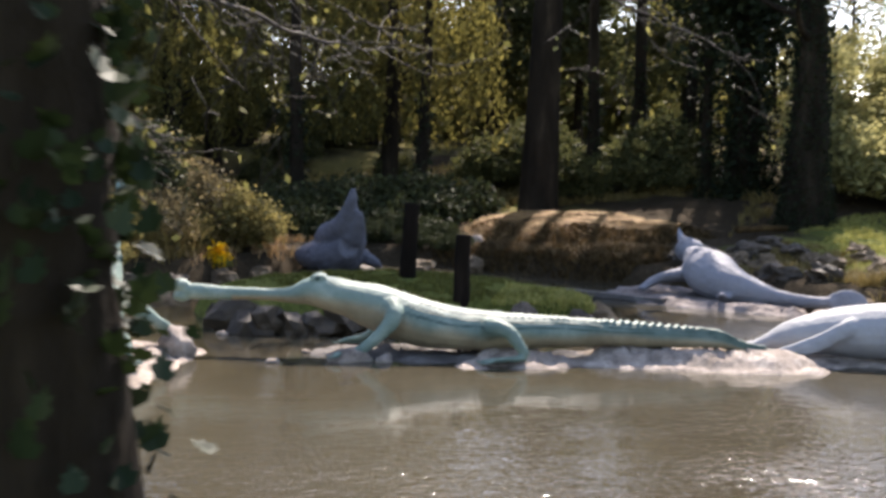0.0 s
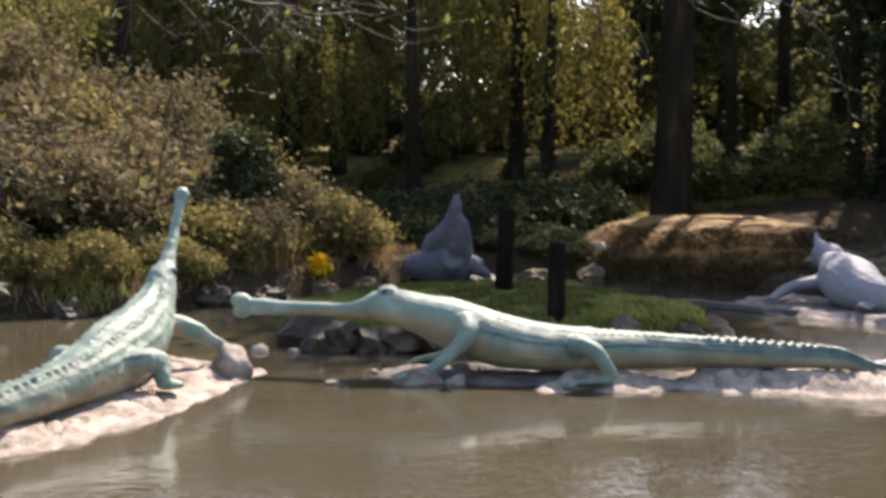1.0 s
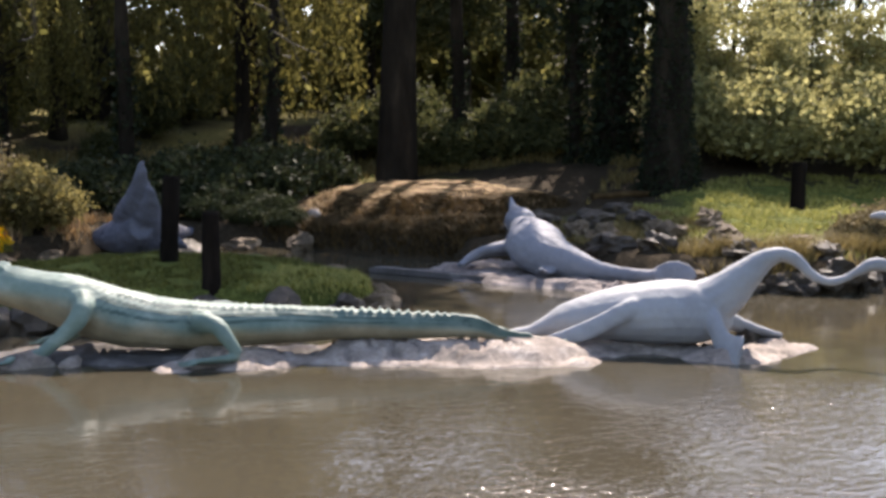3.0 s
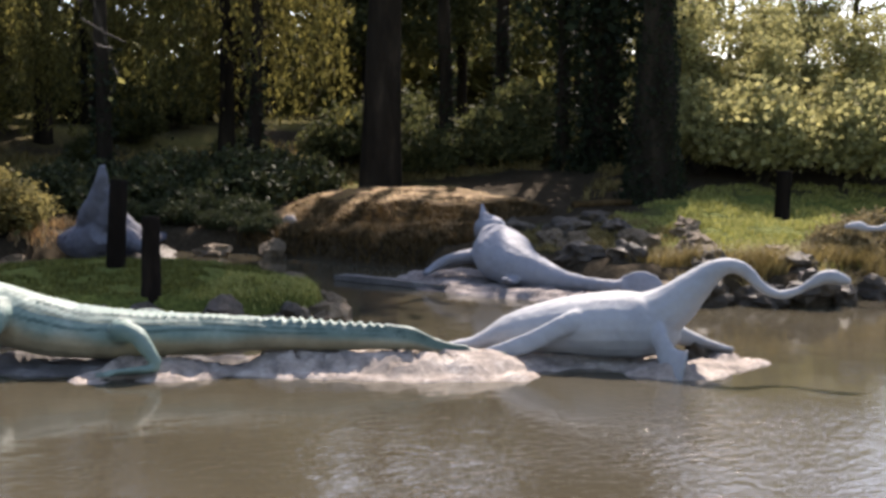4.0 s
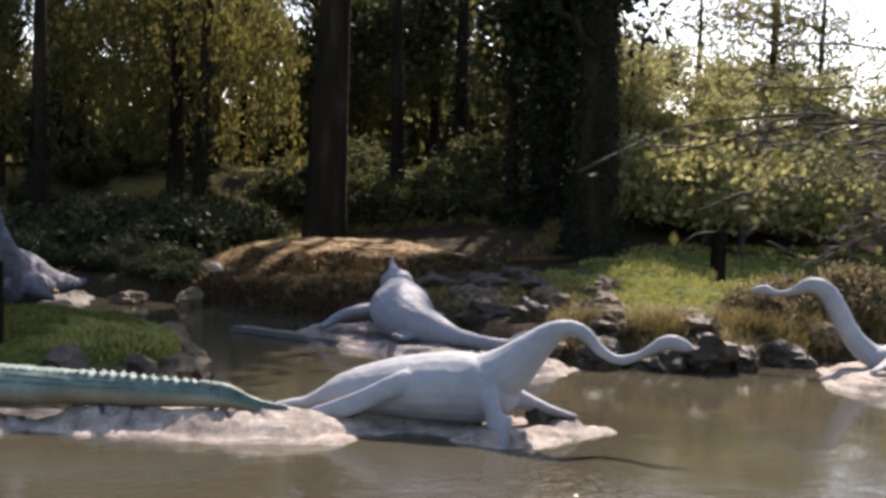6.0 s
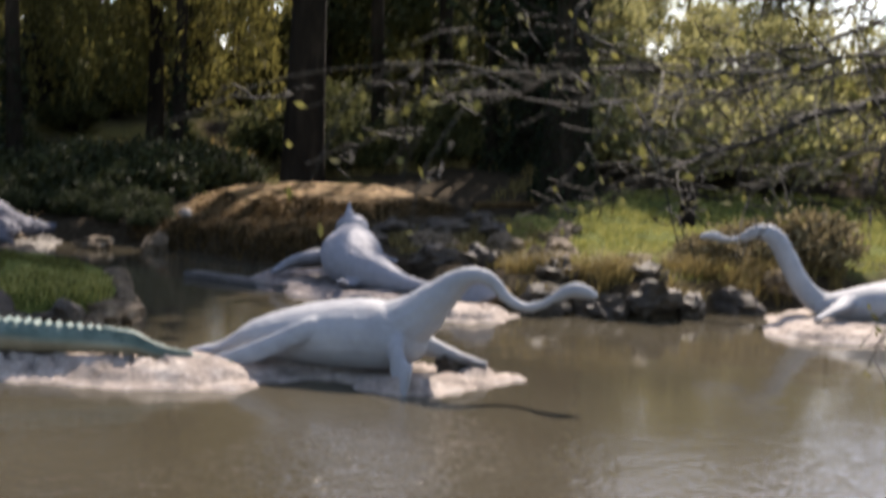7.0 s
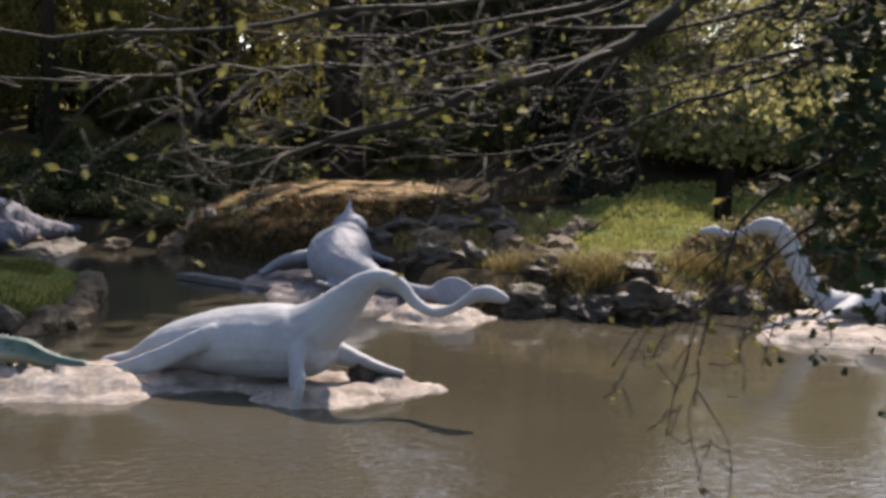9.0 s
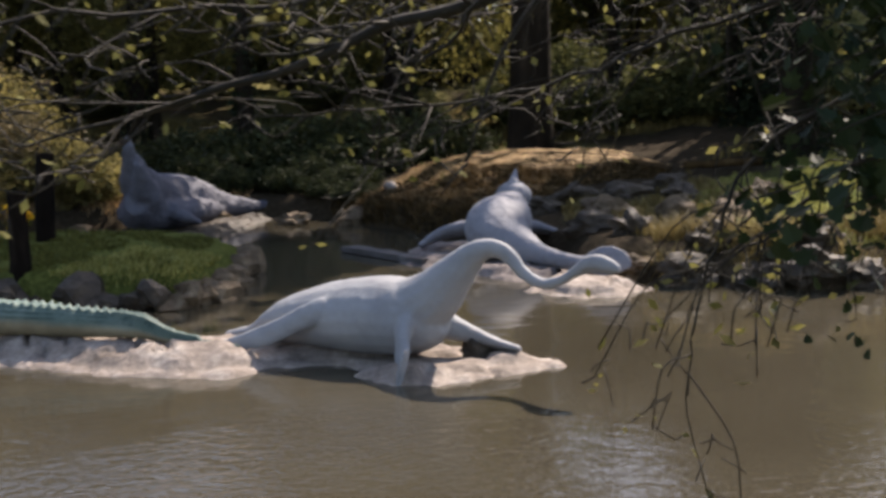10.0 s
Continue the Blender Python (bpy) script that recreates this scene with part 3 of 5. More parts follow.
def basking_ichthyosaur():
    prof = [(8.02, 17.9, 0.80, 0.12, 0.12), (7.90, 17.55, 0.78, 0.26, 0.22), (7.72, 17.1, 0.68, 0.40, 0.33), (7.48, 16.6, 0.55, 0.51, 0.43), (7.42, 16.15, 0.43, 0.45, 0.37), (7.55, 15.7, 0.33, 0.30, 0.27),
            (7.75, 15.2, 0.25, 0.15, 0.15), (7.95, 14.6, 0.22, 0.11, 0.11), (8.08, 14.15, 0.24, 0.09, 0.10)]
    bm = bmesh.new()
    tube(bm, prof, 22, 5)
    # domed head with a short upturned snout behind the belly
    blob(bm, (8.08, 17.95, 0.88), (0.29, 0.34, 0.25), -0.3, 3)
    tube(bm, [(8.12, 18.1, 0.95, 0.19, 0.17), (8.2, 18.35, 1.08, 0.10, 0.09), (8.27, 18.52, 1.22, 0.045, 0.045), (8.3, 18.58, 1.31, 0.02, 0.02)], 12, 4, (1, 0, 0))
    # tail fluke and paddles
    leg(bm, [(8.04, 14.25, 0.24, 0.06, 0.10), (8.14, 14.1, 0.28, 0.055, 0.19), (8.28, 13.98, 0.30, 0.05, 0.21), (8.42, 13.86, 0.28, 0.04, 0.16), (8.52, 13.78, 0.24, 0.02, 0.06)])
    leg(bm, [(7.35, 17.1, 0.50, 0.2, 0.16), (7.0, 17.2, 0.45, 0.22, 0.11), (6.7, 17.3, 0.36, 0.2, 0.09), (6.4, 17.3, 0.2, 0.12, 0.05)])
    leg(bm, [(8.0, 17.2, 0.5, 0.2, 0.12), (8.45, 17.2, 0.38, 0.2, 0.07), (8.8, 16.9, 0.26, 0.1, 0.04)])
    leg(bm, [(7.3, 15.9, 0.24, 0.12, 0.08), (7.0, 15.7, 0.2, 0.14, 0.05), (6.8, 15.5, 0.28, 0.05, 0.03)])
    ob = fused("ichthyosaur_statue", bm, 0.024, SHADED_GREY, 5, 0.012)
    return tagged(ob, "grey barrel-bodied fish-lizard statue hauled out beside the earth mound", "statue")


def snout_up_ichthyosaur():
    a = Axis((1.82, 20.2), (2.92, 25.2))
    prof = [(0.50, 0, 1.92, 0.06, 0.06), (0.58, 0, 1.70, 0.11, 0.11), (0.78, 0, 1.42, 0.17, 0.20), (1.2, 0, 1.08, 0.30, 0.36), (2.1, 0, 0.74, 0.46, 0.42), (3.0, 0.1, 0.60, 0.56, 0.40), (3.9, 0.35, 0.56, 0.46, 0.38), (4.7, 0.75, 0.40, 0.28, 0.24), (5.5, 1.2, 0.30, 0.15, 0.14), (6.1, 1.5, 0.27, 0.08, 0.08)]
    bm = bmesh.new()
    tube(bm, [(*a(s, o, z), w, h) for s, o, z, w, h in prof], 20, 5, (0.977, -0.215, 0.2))
    tube(bm, [(*a(0.50, 0.15, 1.47), 0.05, 0.05), (*a(0.62, 0.16, 1.30), 0.11, 0.11), (*a(0.95, 0.14, 0.98), 0.24, 0.24), (*a(1.3, 0.15, 0.65), 0.26, 0.28)], 12, 4, (0.977, -0.215, 0.2))
    tube(bm, [(*a(s, o, z), w, h) for s, o, z, w, h in ((0.9, 0, 0.75, 0.2, 0.25), (1.5, -0.02, 0.55, 0.46, 0.36), (2.1, -0.04, 0.46, 0.64, 0.36), (2.9, 0.03, 0.42, 0.78, 0.34), (3.8, 0.25, 0.38, 0.62, 0.32), (4.6, 0.65, 0.3, 0.3, 0.18))], 18, 4)
    leg(bm, [(*a(1.7, 0.3, 0.6), 0.18, 0.2), (*a(1.7, 0.62, 0.42), 0.2, 0.12), (*a(2.0, 0.85, 0.28), 0.14, 0.06)])
    leg(bm, [(*a(6.0, 1.45, 0.27), 0.07, 0.08), (*a(6.5, 1.6, 0.26), 0.05, 0.07), (*a(6.8, 1.8, 0.38), 0.045, 0.06), (*a(6.85, 1.9, 0.62), 0.04, 0.05), (*a(6.65, 1.75, 0.74), 0.03, 0.03)])
    ob = fused("ichthyosaur_statue", bm, 0.03, SHADED_SLATE, 4, 0.025)
    return tagged(ob, "blue-grey fish-lizard statue with snout pointing up behind the grass island", "statue")


teleosaur(), raised_teleosaur(), plesiosaur(), second_plesiosaur(), basking_ichthyosaur(), snout_up_ichthyosaur()


# ---- rock slabs under the sculptures ----
def slab(outline, top, seed, label, material=STONE, name="rock_slab", rim=0.16):
    """A low, worn rock: an outline on the plan, domed and lumpy, running under the water."""
    x0, y0 = min(p[0] for p in outline) - 0.4, min(p[1] for p in outline) - 0.4
    x1, y1 = max(p[0] for p in outline) + 0.4, max(p[1] for p in outline) + 0.4
    h = 0.04
    X, Y = np.meshgrid(np.arange(x0, x1, h), np.arange(y0, y1, h))
    d = inside(outline, X, Y) + 0.11 * fbm(X, Y, 1.2, seed) + 0.05 * fbm(X, Y, 4.0, seed + 4)
    up = np.clip(d / rim, -1, 1)
    z = np.where(up > 0, top * np.sin(np.clip(up, 0, 1) * math.pi / 2), 0.35 * up) + np.where(up > 0, 0.05 * fbm(X, Y, 1.2, seed + 8) + 0.012 * fbm(X, Y, 5.0, seed + 2), 0)
    crack = np.abs(fbm(X, Y, 1.1, seed + 20))
    z -= np.where(crack < 0.055, 0.13 * (1 - crack / 0.055), 0) * (up > 0)
    z += np.where(up > 0, 0.05 * np.maximum(0, 0.25 - np.abs(fbm(X, Y, 2.2, seed + 31))), 0)
    z = np.maximum(z, 0.030 + 0.05 * fbm(X, Y, 2.4, seed + 40) - 0.5 * np.maximum(0, -d - 0.05))
    keep = d > -0.24
    idx = -np.ones(X.shape, int)
    idx[keep] = np.arange(keep.sum())
    faces = []
    for j in range(X.shape[0] - 1):
        for i in range(X.shape[1] - 1):
            f = (idx[j, i], idx[j, i + 1], idx[j + 1, i + 1], idx[j + 1, i])
            if min(f) >= 0:
                faces.append(tuple(int(k) for k in f))
    ob = raw(name, np.stack([X[keep], Y[keep], z[keep]], 1).tolist(), faces, material, None, True)
    return tagged(ob, label, "rock")


slab([(-1.9, 12.9), (-1.5, 12.45), (-0.9, 12.1), (-0.4, 11.75), (0.4, 11.5), (1.2, 11.4), (1.2, 11.9), (0.2, 12.5), (-0.8, 13.1), (-1.5, 13.3)], 0.06, 1.0, "low dark wet rock shelf under the crocodile statue", SHELF)
slab([(-0.55, 11.55), (0.0, 11.28), (0.5, 11.18), (0.9, 11.3), (0.6, 11.75), (-0.1, 12.2)], 0.14, 2.0, "pale rock under the hind foot of the crocodile statue", rim=0.2)
slab([(0.85, 11.3), (1.2, 10.98), (1.6, 10.65), (2.1, 10.28), (2.8, 9.92), (3.3, 9.86), (3.65, 10.08), (3.75, 10.5), (3.2, 11.0), (2.2, 11.5), (1.2, 11.9)], 0.2, 3.0, "long pale pinkish rock with cracks at the water's edge", rim=0.42)
slab([(3.3, 10.3), (3.9, 10.05), (4.5, 10.15), (4.6, 9.5), (5.0, 9.05), (5.5, 9.15), (6.05, 9.48), (5.9, 10.0), (5.0, 10.6), (4.2, 11.3), (3.4, 11.6), (3.0, 11.2)], 0.07, 6.0, "flat pale rock slab under the swan-necked statue")
slab([(4.45, 9.5), (4.7, 9.12), (5.05, 9.1), (5.15, 9.35), (4.8, 9.6)], 0.13, 8.0, "rounded pale rock under the front paddle")
slab([(5.45, 9.5), (5.6, 9.25), (6.05, 9.48), (6.0, 9.8), (5.6, 9.9)], 0.10, 9.0, "pale wedge of rock at the tip of the slab")
slab([(-3.3, 13.5), (-3.95, 12.5), (-4.7, 11.4), (-5.3, 10.6), (-6.1, 10.2), (-8.0, 9.4), (-8.6, 10.2), (-7.0, 11.3), (-5.9, 12.4), (-4.9, 14.0), (-4.1, 14.6)], 0.13, 11.0, "long pale rock slab under the raised crocodile statue", rim=0.3)
slab([(6.2, 17.6), (6.2, 16.8), (6.5, 15.7), (7.1, 14.8), (7.6, 14.4), (8.2, 15.0), (8.3, 17.0), (8.0, 18.8), (6.8, 18.8)], 0.12, 12.0, "pale pinkish rock shelf under the barrel-bodied statue", MAUVE)
slab([(7.15, 13.6), (7.5, 13.0), (8.0, 12.9), (8.5, 13.4), (8.3, 14.0), (7.6, 14.3)], 0.12, 13.0, "flat white-edged rock slab at the tail fluke")
slab([(11.2, 10.9), (11.3, 10.4), (12.2, 9.9), (13.6, 9.6), (15.5, 8.6), (16.5, 9.6), (15.2, 11.2), (13.6, 12.4), (12.6, 12.4), (11.9, 11.8)], 0.10, 14.0, "flat pale rock slab under the curved-neck statue")
bm = bmesh.new()
bmesh.ops.create_cube(bm, size=1.0, matrix=Matrix.Translation((5.95, 17.6, 0.055)) @ Matrix.Rotation(math.atan2(-2.15, 0.95), 4, "Z") @ Matrix.Diagonal((2.3, 0.30, 0.09, 1)))
bmesh.ops.subdivide_edges(bm, edges=bm.edges[:], cuts=6, use_grid_fill=True)
for v in bm.verts:
    v.co += Vector((0.05 * noise.noise(v.co * 2.0), 0.05 * noise.noise(v.co * 2.0 + Vector((5, 0, 0))), 0.02 * noise.noise(v.co * 3.0)))
tagged(part("rock_slab", bm, SHELF, None, "", False), "thin flat ledge of grey rock just above the water", "rock")
slab([(1.1, 21.0), (1.4, 20.3), (2.5, 20.3), (3.5, 22.3), (4.7, 25.6), (4.6, 26.6), (3.2, 25.8), (1.8, 23.3)], 0.14, 16.0, "dark rock shelf under the snout-up statue", WET)
for n, (x, y, r) in enumerate([(-2.66, 12.5, 0.10), (-2.89, 15.12, 0.16), (-2.5, 14.9, 0.11), (-1.75, 12.35, 0.30), (-1.35, 12.2, 0.16), (-2.0, 13.1, 0.08)]):
    bm = bmesh.new()
    rock_mesh(bm, (x, y, 0.0), (r, r * 0.7, r * 0.6), 30 + n, 0.3, 2, n)
    tagged(part("stone", bm, STONE), "small pale stone breaking the water", "stone", "stones in the shallows")


bm = bmesh.new()
rock_mesh(bm, (-3.60, 13.22, 0.12), (0.24, 0.22, 0.26), 44, 0.25, 3, 0.3)
tagged(part("rock", bm, STONE), "pale knob of rock under the front foot", "rock")


# ---- mound ----
def mound_z(x, y, r):
    """A broad dome, steep at the rim, uneven on top."""
    z = 1.26 * (1 - r ** (3.4 if y < 0 else 3.2)) + 0.04 * y * (1 - r) + 0.13 * noise.fractal(Vector((x * 0.7, y * 0.7, 2)), 1, 2, 4) + 0.05 * noise.fractal(Vector((x * 2.6, y * 2.6, 5)), 1, 2, 3)
    return z - 0.09 * max(0, x - 0.8) - 0.05 * max(0, -x - 1.0)


def mound_xy(r, t):
    k = 1 + 0.07 * noise.noise(Vector((math.cos(t) * 1.2, math.sin(t) * 1.2, 4.0)))
    return (5.2 if math.cos(t) > 0 else 4.7) * r * k * math.cos(t), (4.1 if math.sin(t) > 0 else 5.7) * r * k * math.sin(t)


def earth_mound():
    th = empty("earth_mound", 11.1, 25.7, 0, label="rounded mound of dry golden-brown grass by the water", category="mound")
    n, m = 130, 48
    vs, fs = [], []
    for i in range(m + 1):
        for j in range(n):
            x, y = mound_xy(i / m, 2 * math.pi * j / n)
            vs.append((x, y, mound_z(x, y, i / m)))
    for i in range(m):
        for j in range(n):
            fs.append((i * n + j, i * n + (j + 1) % n, (i + 1) * n + (j + 1) % n, (i + 1) * n + j))
    raw("earth", vs, fs, THATCH, th, True)
    rng = np.random.default_rng(5)
    roots = []
    for _ in range(30000):
        r, t = math.sqrt(rng.uniform(0, 1)) * 0.97, rng.uniform(0, 2 * math.pi)
        x, y = mound_xy(r, t)
        if noise.noise(Vector((x * 0.5 - y * 0.2, y * 1.1, 7))) > -0.02 - 0.4 * (y > -2):
            roots.append((x, y, mound_z(x, y, r) - 0.01))
    ob = blades("dry_grass", roots, 0.06, 0.03, LIT_STRAW, th, rng, 6.5, 0.5)
    ob["kind"] = "stuff"
    # shaggy brown grass down the steep sides, their shade put into its dark colour
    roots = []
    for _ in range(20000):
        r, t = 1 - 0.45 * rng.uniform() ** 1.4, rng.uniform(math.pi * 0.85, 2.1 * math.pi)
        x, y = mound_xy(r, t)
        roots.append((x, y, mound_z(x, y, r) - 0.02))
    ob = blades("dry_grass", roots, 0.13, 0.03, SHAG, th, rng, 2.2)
    ob["kind"] = "stuff"
    return th


earth_mound()


# ---- posts ----
def timber_post(x, y, top, r, lean=0.0, label="dark weathered timber post standing in the grass"):
    z0 = ground_z(x, y) - 0.15
    bm = bmesh.new()
    k = [(x, y, z0, r * 1.1, r * 1.1), (x + lean * 0.3, y, z0 + (top - z0) * 0.4, r, r), (x + lean, y, top - 0.02, r * 0.95, r * 0.95), (x + lean * 1.02, y, top, r * 0.8, r * 0.8)]
    tube(bm, k, 10, 4, (0, 1, 0))
    for v in bm.verts:
        v.co += Vector((1, 1, 0)) * 0.02 * noise.noise(v.co * 6)
    return tagged(part("timber_post", bm, POST), label, "post", "timber posts on the island")


timber_post(0.95, 14.48, 1.36, 0.12)
timber_post(1.02, 16.4, 1.75, 0.13, 0.05, "taller dark timber post with a leafy stub on top")
timber_post(16.17, 18.8, 1.9, 0.17, 0.02, "dark tree stump standing on the lit grass bank")


# ---- trees and shrubs ----
def trunk_keys(h, r, rng, lean=0.3):
    k = [(0, 0, -0.3, r * 1.5, r * 1.5), (0, 0, 0.25, r * 1.12, r * 1.12)]
    dx, dy = rng.uniform(-lean, lean), rng.uniform(-lean, lean)
    for f in (0.2, 0.45, 0.7, 1.0):
        k.append((dx * f + rng.uniform(-0.05, 0.05), dy * f, h * f, r * (1.05 - 0.75 * f), r * (1.05 - 0.75 * f)))
    return k


def limbs(bm, rng, h, r, n, reach, low=0.35):
    tips = []
    for _ in range(n):
        f = rng.uniform(low, 0.95)
        a, l = rng.uniform(0, 2 * math.pi), reach * rng.uniform(0.6, 1.1) * (1.15 - 0.5 * f)
        z = h * f
        p = [(0, 0, z)]
        for q in (0.35, 0.7, 1.0):
            p.append((math.cos(a + q * 0.4) * l * q, math.sin(a + q * 0.4) * l * q, z + l * q * rng.uniform(0.2, 0.6)))
        rr = r * 0.33 * (1.1 - 0.6 * f)
        tube(bm, [(*c, rr * (1 - 0.28 * i), rr * (1 - 0.28 * i)) for i, c in enumerate(p)], 6, 2, (0.2, 0.3, 1))
        tips += p[1:]
    return tips


def clumps(tips, rng, per, spread, flat=0.7):
    out = []
    for t in tips:
        n = int(per * rng.uniform(0.5, 1.5))
        out.append(np.array(t) + rng.normal(size=(n, 3)) * np.array([spread, spread, spread * flat]))
    return np.vstack(out)


def broad_tree(seed, h, r, material, label, per=160, leaf=0.16, reach=3.0, n=16, low=0.25, spread=0.75):
    rng = np.random.default_rng(seed)
    th = empty("tree", label=label, category="tree", group="woodland trees")
    bm = bmesh.new()
    tube(bm, trunk_keys(h, r, rng), 12, 3, (0, 1, 0))
    tips = limbs(bm, rng, h, r, n, reach, low)
    part("trunk", bm, BARK, th)
    leaf_quads("crown", clumps(tips, rng, per, spread), leaf, material, th, rng)
    return th


def willow(seed, h, r, label, strands=130, reach=4.0, low=2.2):
    rng = np.random.default_rng(seed)
    th = empty("willow_tree", label=label, category="tree", group="weeping willows")
    bm = bmesh.new()
    tube(bm, trunk_keys(h, r, rng), 12, 3, (0, 1, 0))
    limbs(bm, rng, h, r, 10, reach * 0.6, 0.4)
    part("trunk", bm, BARK, th)
    pts = []
    for _ in range(strands):
        a, q = rng.uniform(0, 2 * math.pi), math.sqrt(rng.uniform(0.03, 1)) * reach
        top = h * (1.05 - 0.35 * (q / reach) ** 2) + rng.uniform(-0.8, 0.5)
        end = low - 0.9 + 0.5 * h * rng.uniform() ** 1.3
        n = int((top - end) * 17)
        t = np.linspace(0, 1, max(n, 4))
        x = q * math.cos(a) + 0.4 * np.sin(t * 3 + a) + rng.normal(size=len(t)) * (0.08 + 0.3 * rng.uniform() ** 2)
        y = q * math.sin(a) + 0.4 * np.cos(t * 2 + a) + rng.normal(size=len(t)) * (0.08 + 0.3 * rng.uniform() ** 2)
        pts.append(np.stack([x, y, top + (end - top) * t], 1))
    leaf_quads("crown", np.vstack(pts), 0.10, LEAF_WILLOW, th, rng, 2.0, 2.6)
    return th


def shrub(seed, h, w, material, label, n=26, per=150, leaf=0.09, name="shrub", spread=0.28, up=1.0):
    rng = np.random.default_rng(seed)
    th = empty(name, label=label, category="shrub", group="bankside shrubs")
    bm = bmesh.new()
    tips = []
    for _ in range(n):
        a, q = rng.uniform(0, 2 * math.pi), math.sqrt(rng.uniform(0, 1))
        e = np.array([math.cos(a) * q * w, math.sin(a) * q * w, h * (1 - 0.55 * q * q) * rng.uniform(0.65, 1.1)])
        m = e * 0.5 + np.array([0, 0, h * 0.12 * up])
        tube(bm, [(0.1 * math.cos(a), 0.1 * math.sin(a), -0.1, 0.03, 0.03), (*m, 0.02, 0.02), (*e, 0.006, 0.006)], 5, 3, (0.3, 0.1, 1))
        tips += [tuple(e), tuple(e * 0.75 + m * 0.25), tuple(m)]
    part("stem", bm, TWIG, th)
    leaf_quads("foliage", clumps(tips, rng, per, spread), leaf, material, th, rng)
    return th


def ivy_trunk(seed, x, y, h, r, label, lean=0.1, n=2600, leaf=0.09, top=9.0, material=LEAF_IVY, spread=0.10, crown=0):
    rng = np.random.default_rng(seed)
    th = empty("tree", x, y, ground_z(x, y), label=label, category="tree", group="woodland trees")
    bm = bmesh.new()
    k = trunk_keys(h, r, rng, lean)
    tube(bm, k, 16, 5, (0, 1, 0))
    for v in bm.verts:
        v.co += Vector((v.co.x, v.co.y, 0)) * 0.25 * noise.noise(Vector((v.co.x * 3, v.co.y * 3, v.co.z * 0.6)))
    limbs(bm, rng, h, r, 7, 2.6, 0.55)
    part("trunk", bm, BARK, th)
    if crown:
        leaf_quads("crown", rng.normal(size=(crown, 3)) * np.array([1.0, 1.0, 2.0]) + np.array([k[-2][0], k[-2][1], 7.4]), 0.16, material, th, rng)
    p = smooth_path(k, 12)
    i = rng.integers(0, int(len(p) * min(1, top / h)), n)
    a = rng.uniform(0, 2 * math.pi, n)
    q = p[i, 3] * 1.03 + np.abs(rng.normal(size=n)) * spread
    leaf_quads("ivy", np.stack([p[i, 0] + q * np.cos(a), p[i, 1] + q * np.sin(a), p[i, 2] + rng.normal(size=n) * 0.2], 1), leaf, material, th, rng, 0.8, 1.2)
    return th


def put(th, places, rng):
    """The first place takes the thing itself, the others copies of it."""
    for k, (x, y, s) in enumerate(places):
        m = pose(x, y, ground_z(x, y) - 0.05, 0, 0, rng.uniform(0, 360))
        if k == 0:
            th.matrix_basis = m
            th.scale = (s, s, s)
        else:
            c = copy_thing(th, m)
            c.scale = (s, s, s)


R = np.random.default_rng(11)
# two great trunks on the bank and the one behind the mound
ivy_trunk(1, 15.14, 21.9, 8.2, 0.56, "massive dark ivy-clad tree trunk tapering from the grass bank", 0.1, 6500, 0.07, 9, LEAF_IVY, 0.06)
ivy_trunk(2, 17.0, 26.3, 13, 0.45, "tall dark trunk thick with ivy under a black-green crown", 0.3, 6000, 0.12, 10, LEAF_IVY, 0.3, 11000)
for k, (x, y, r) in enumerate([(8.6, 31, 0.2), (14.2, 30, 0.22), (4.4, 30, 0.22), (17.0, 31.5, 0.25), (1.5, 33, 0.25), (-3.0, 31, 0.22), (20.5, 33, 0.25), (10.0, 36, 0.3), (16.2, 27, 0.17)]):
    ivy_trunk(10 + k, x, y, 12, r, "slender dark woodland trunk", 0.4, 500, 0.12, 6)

put(broad_tree(21, 11, 0.3, LEAF_DARK, "dark evergreen woodland tree", 165, 0.22, 3.4, 20, 0.16, 0.85),
    [(-16, 38, 0.5), (-9, 41, 0.48), (-1, 42, 0.45), (-5, 42, 0.45), (12.5, 46, 0.75), (18, 43, 0.68), (22.5, 43, 0.78), (23.5, 37, 0.7), (-24, 36, 0.9)], R)
put(broad_tree(22, 13, 0.32, LEAF_MID, "tall woodland tree with thin spring leaves", 160, 0.18, 3.6, 20, 0.2, 0.9),
    [(-20, 46, 0.5), (-12, 48, 0.62), (-5, 47, 0.72), (1, 51, 0.6), (6, 53, 0.6), (9, 47, 0.5), (16, 48, 0.72), (22, 49, 0.72), (-30, 40, 0.8), (-7.5, 29.5, 0.42), (-12, 30.5, 0.45), (-2.0, 37.5, 0.5), (-4.8, 31.0, 0.36)], R)
put(willow(23, 10.5, 0.34, "weeping willow with yellow-green hanging strands", 155, 4.2, 2.9), [(2.0, 33.5, 0.57), (8.6, 33.0, 0.80), (-0.8, 37.0, 0.82), (4.6, 38.5, 0.85), (-3.8, 34.0, 0.52), (-9.6, 33.0, 0.55), (-15, 31, 0.5)], R)
# trunk behind the mound; its unseen crown and two rear trees added for shade
put(broad_tree(25, 16.5, 0.55, LEAF_MID, "tall straight dark woodland trunk with an unseen crown added for shade", 340, 0.22, 4.0, 30, 0.56, 0.9), [(11.5, 28.9, 1.0), (7.0, 43.0, 0.95), (13.5, 45.5, 1.0)], R)
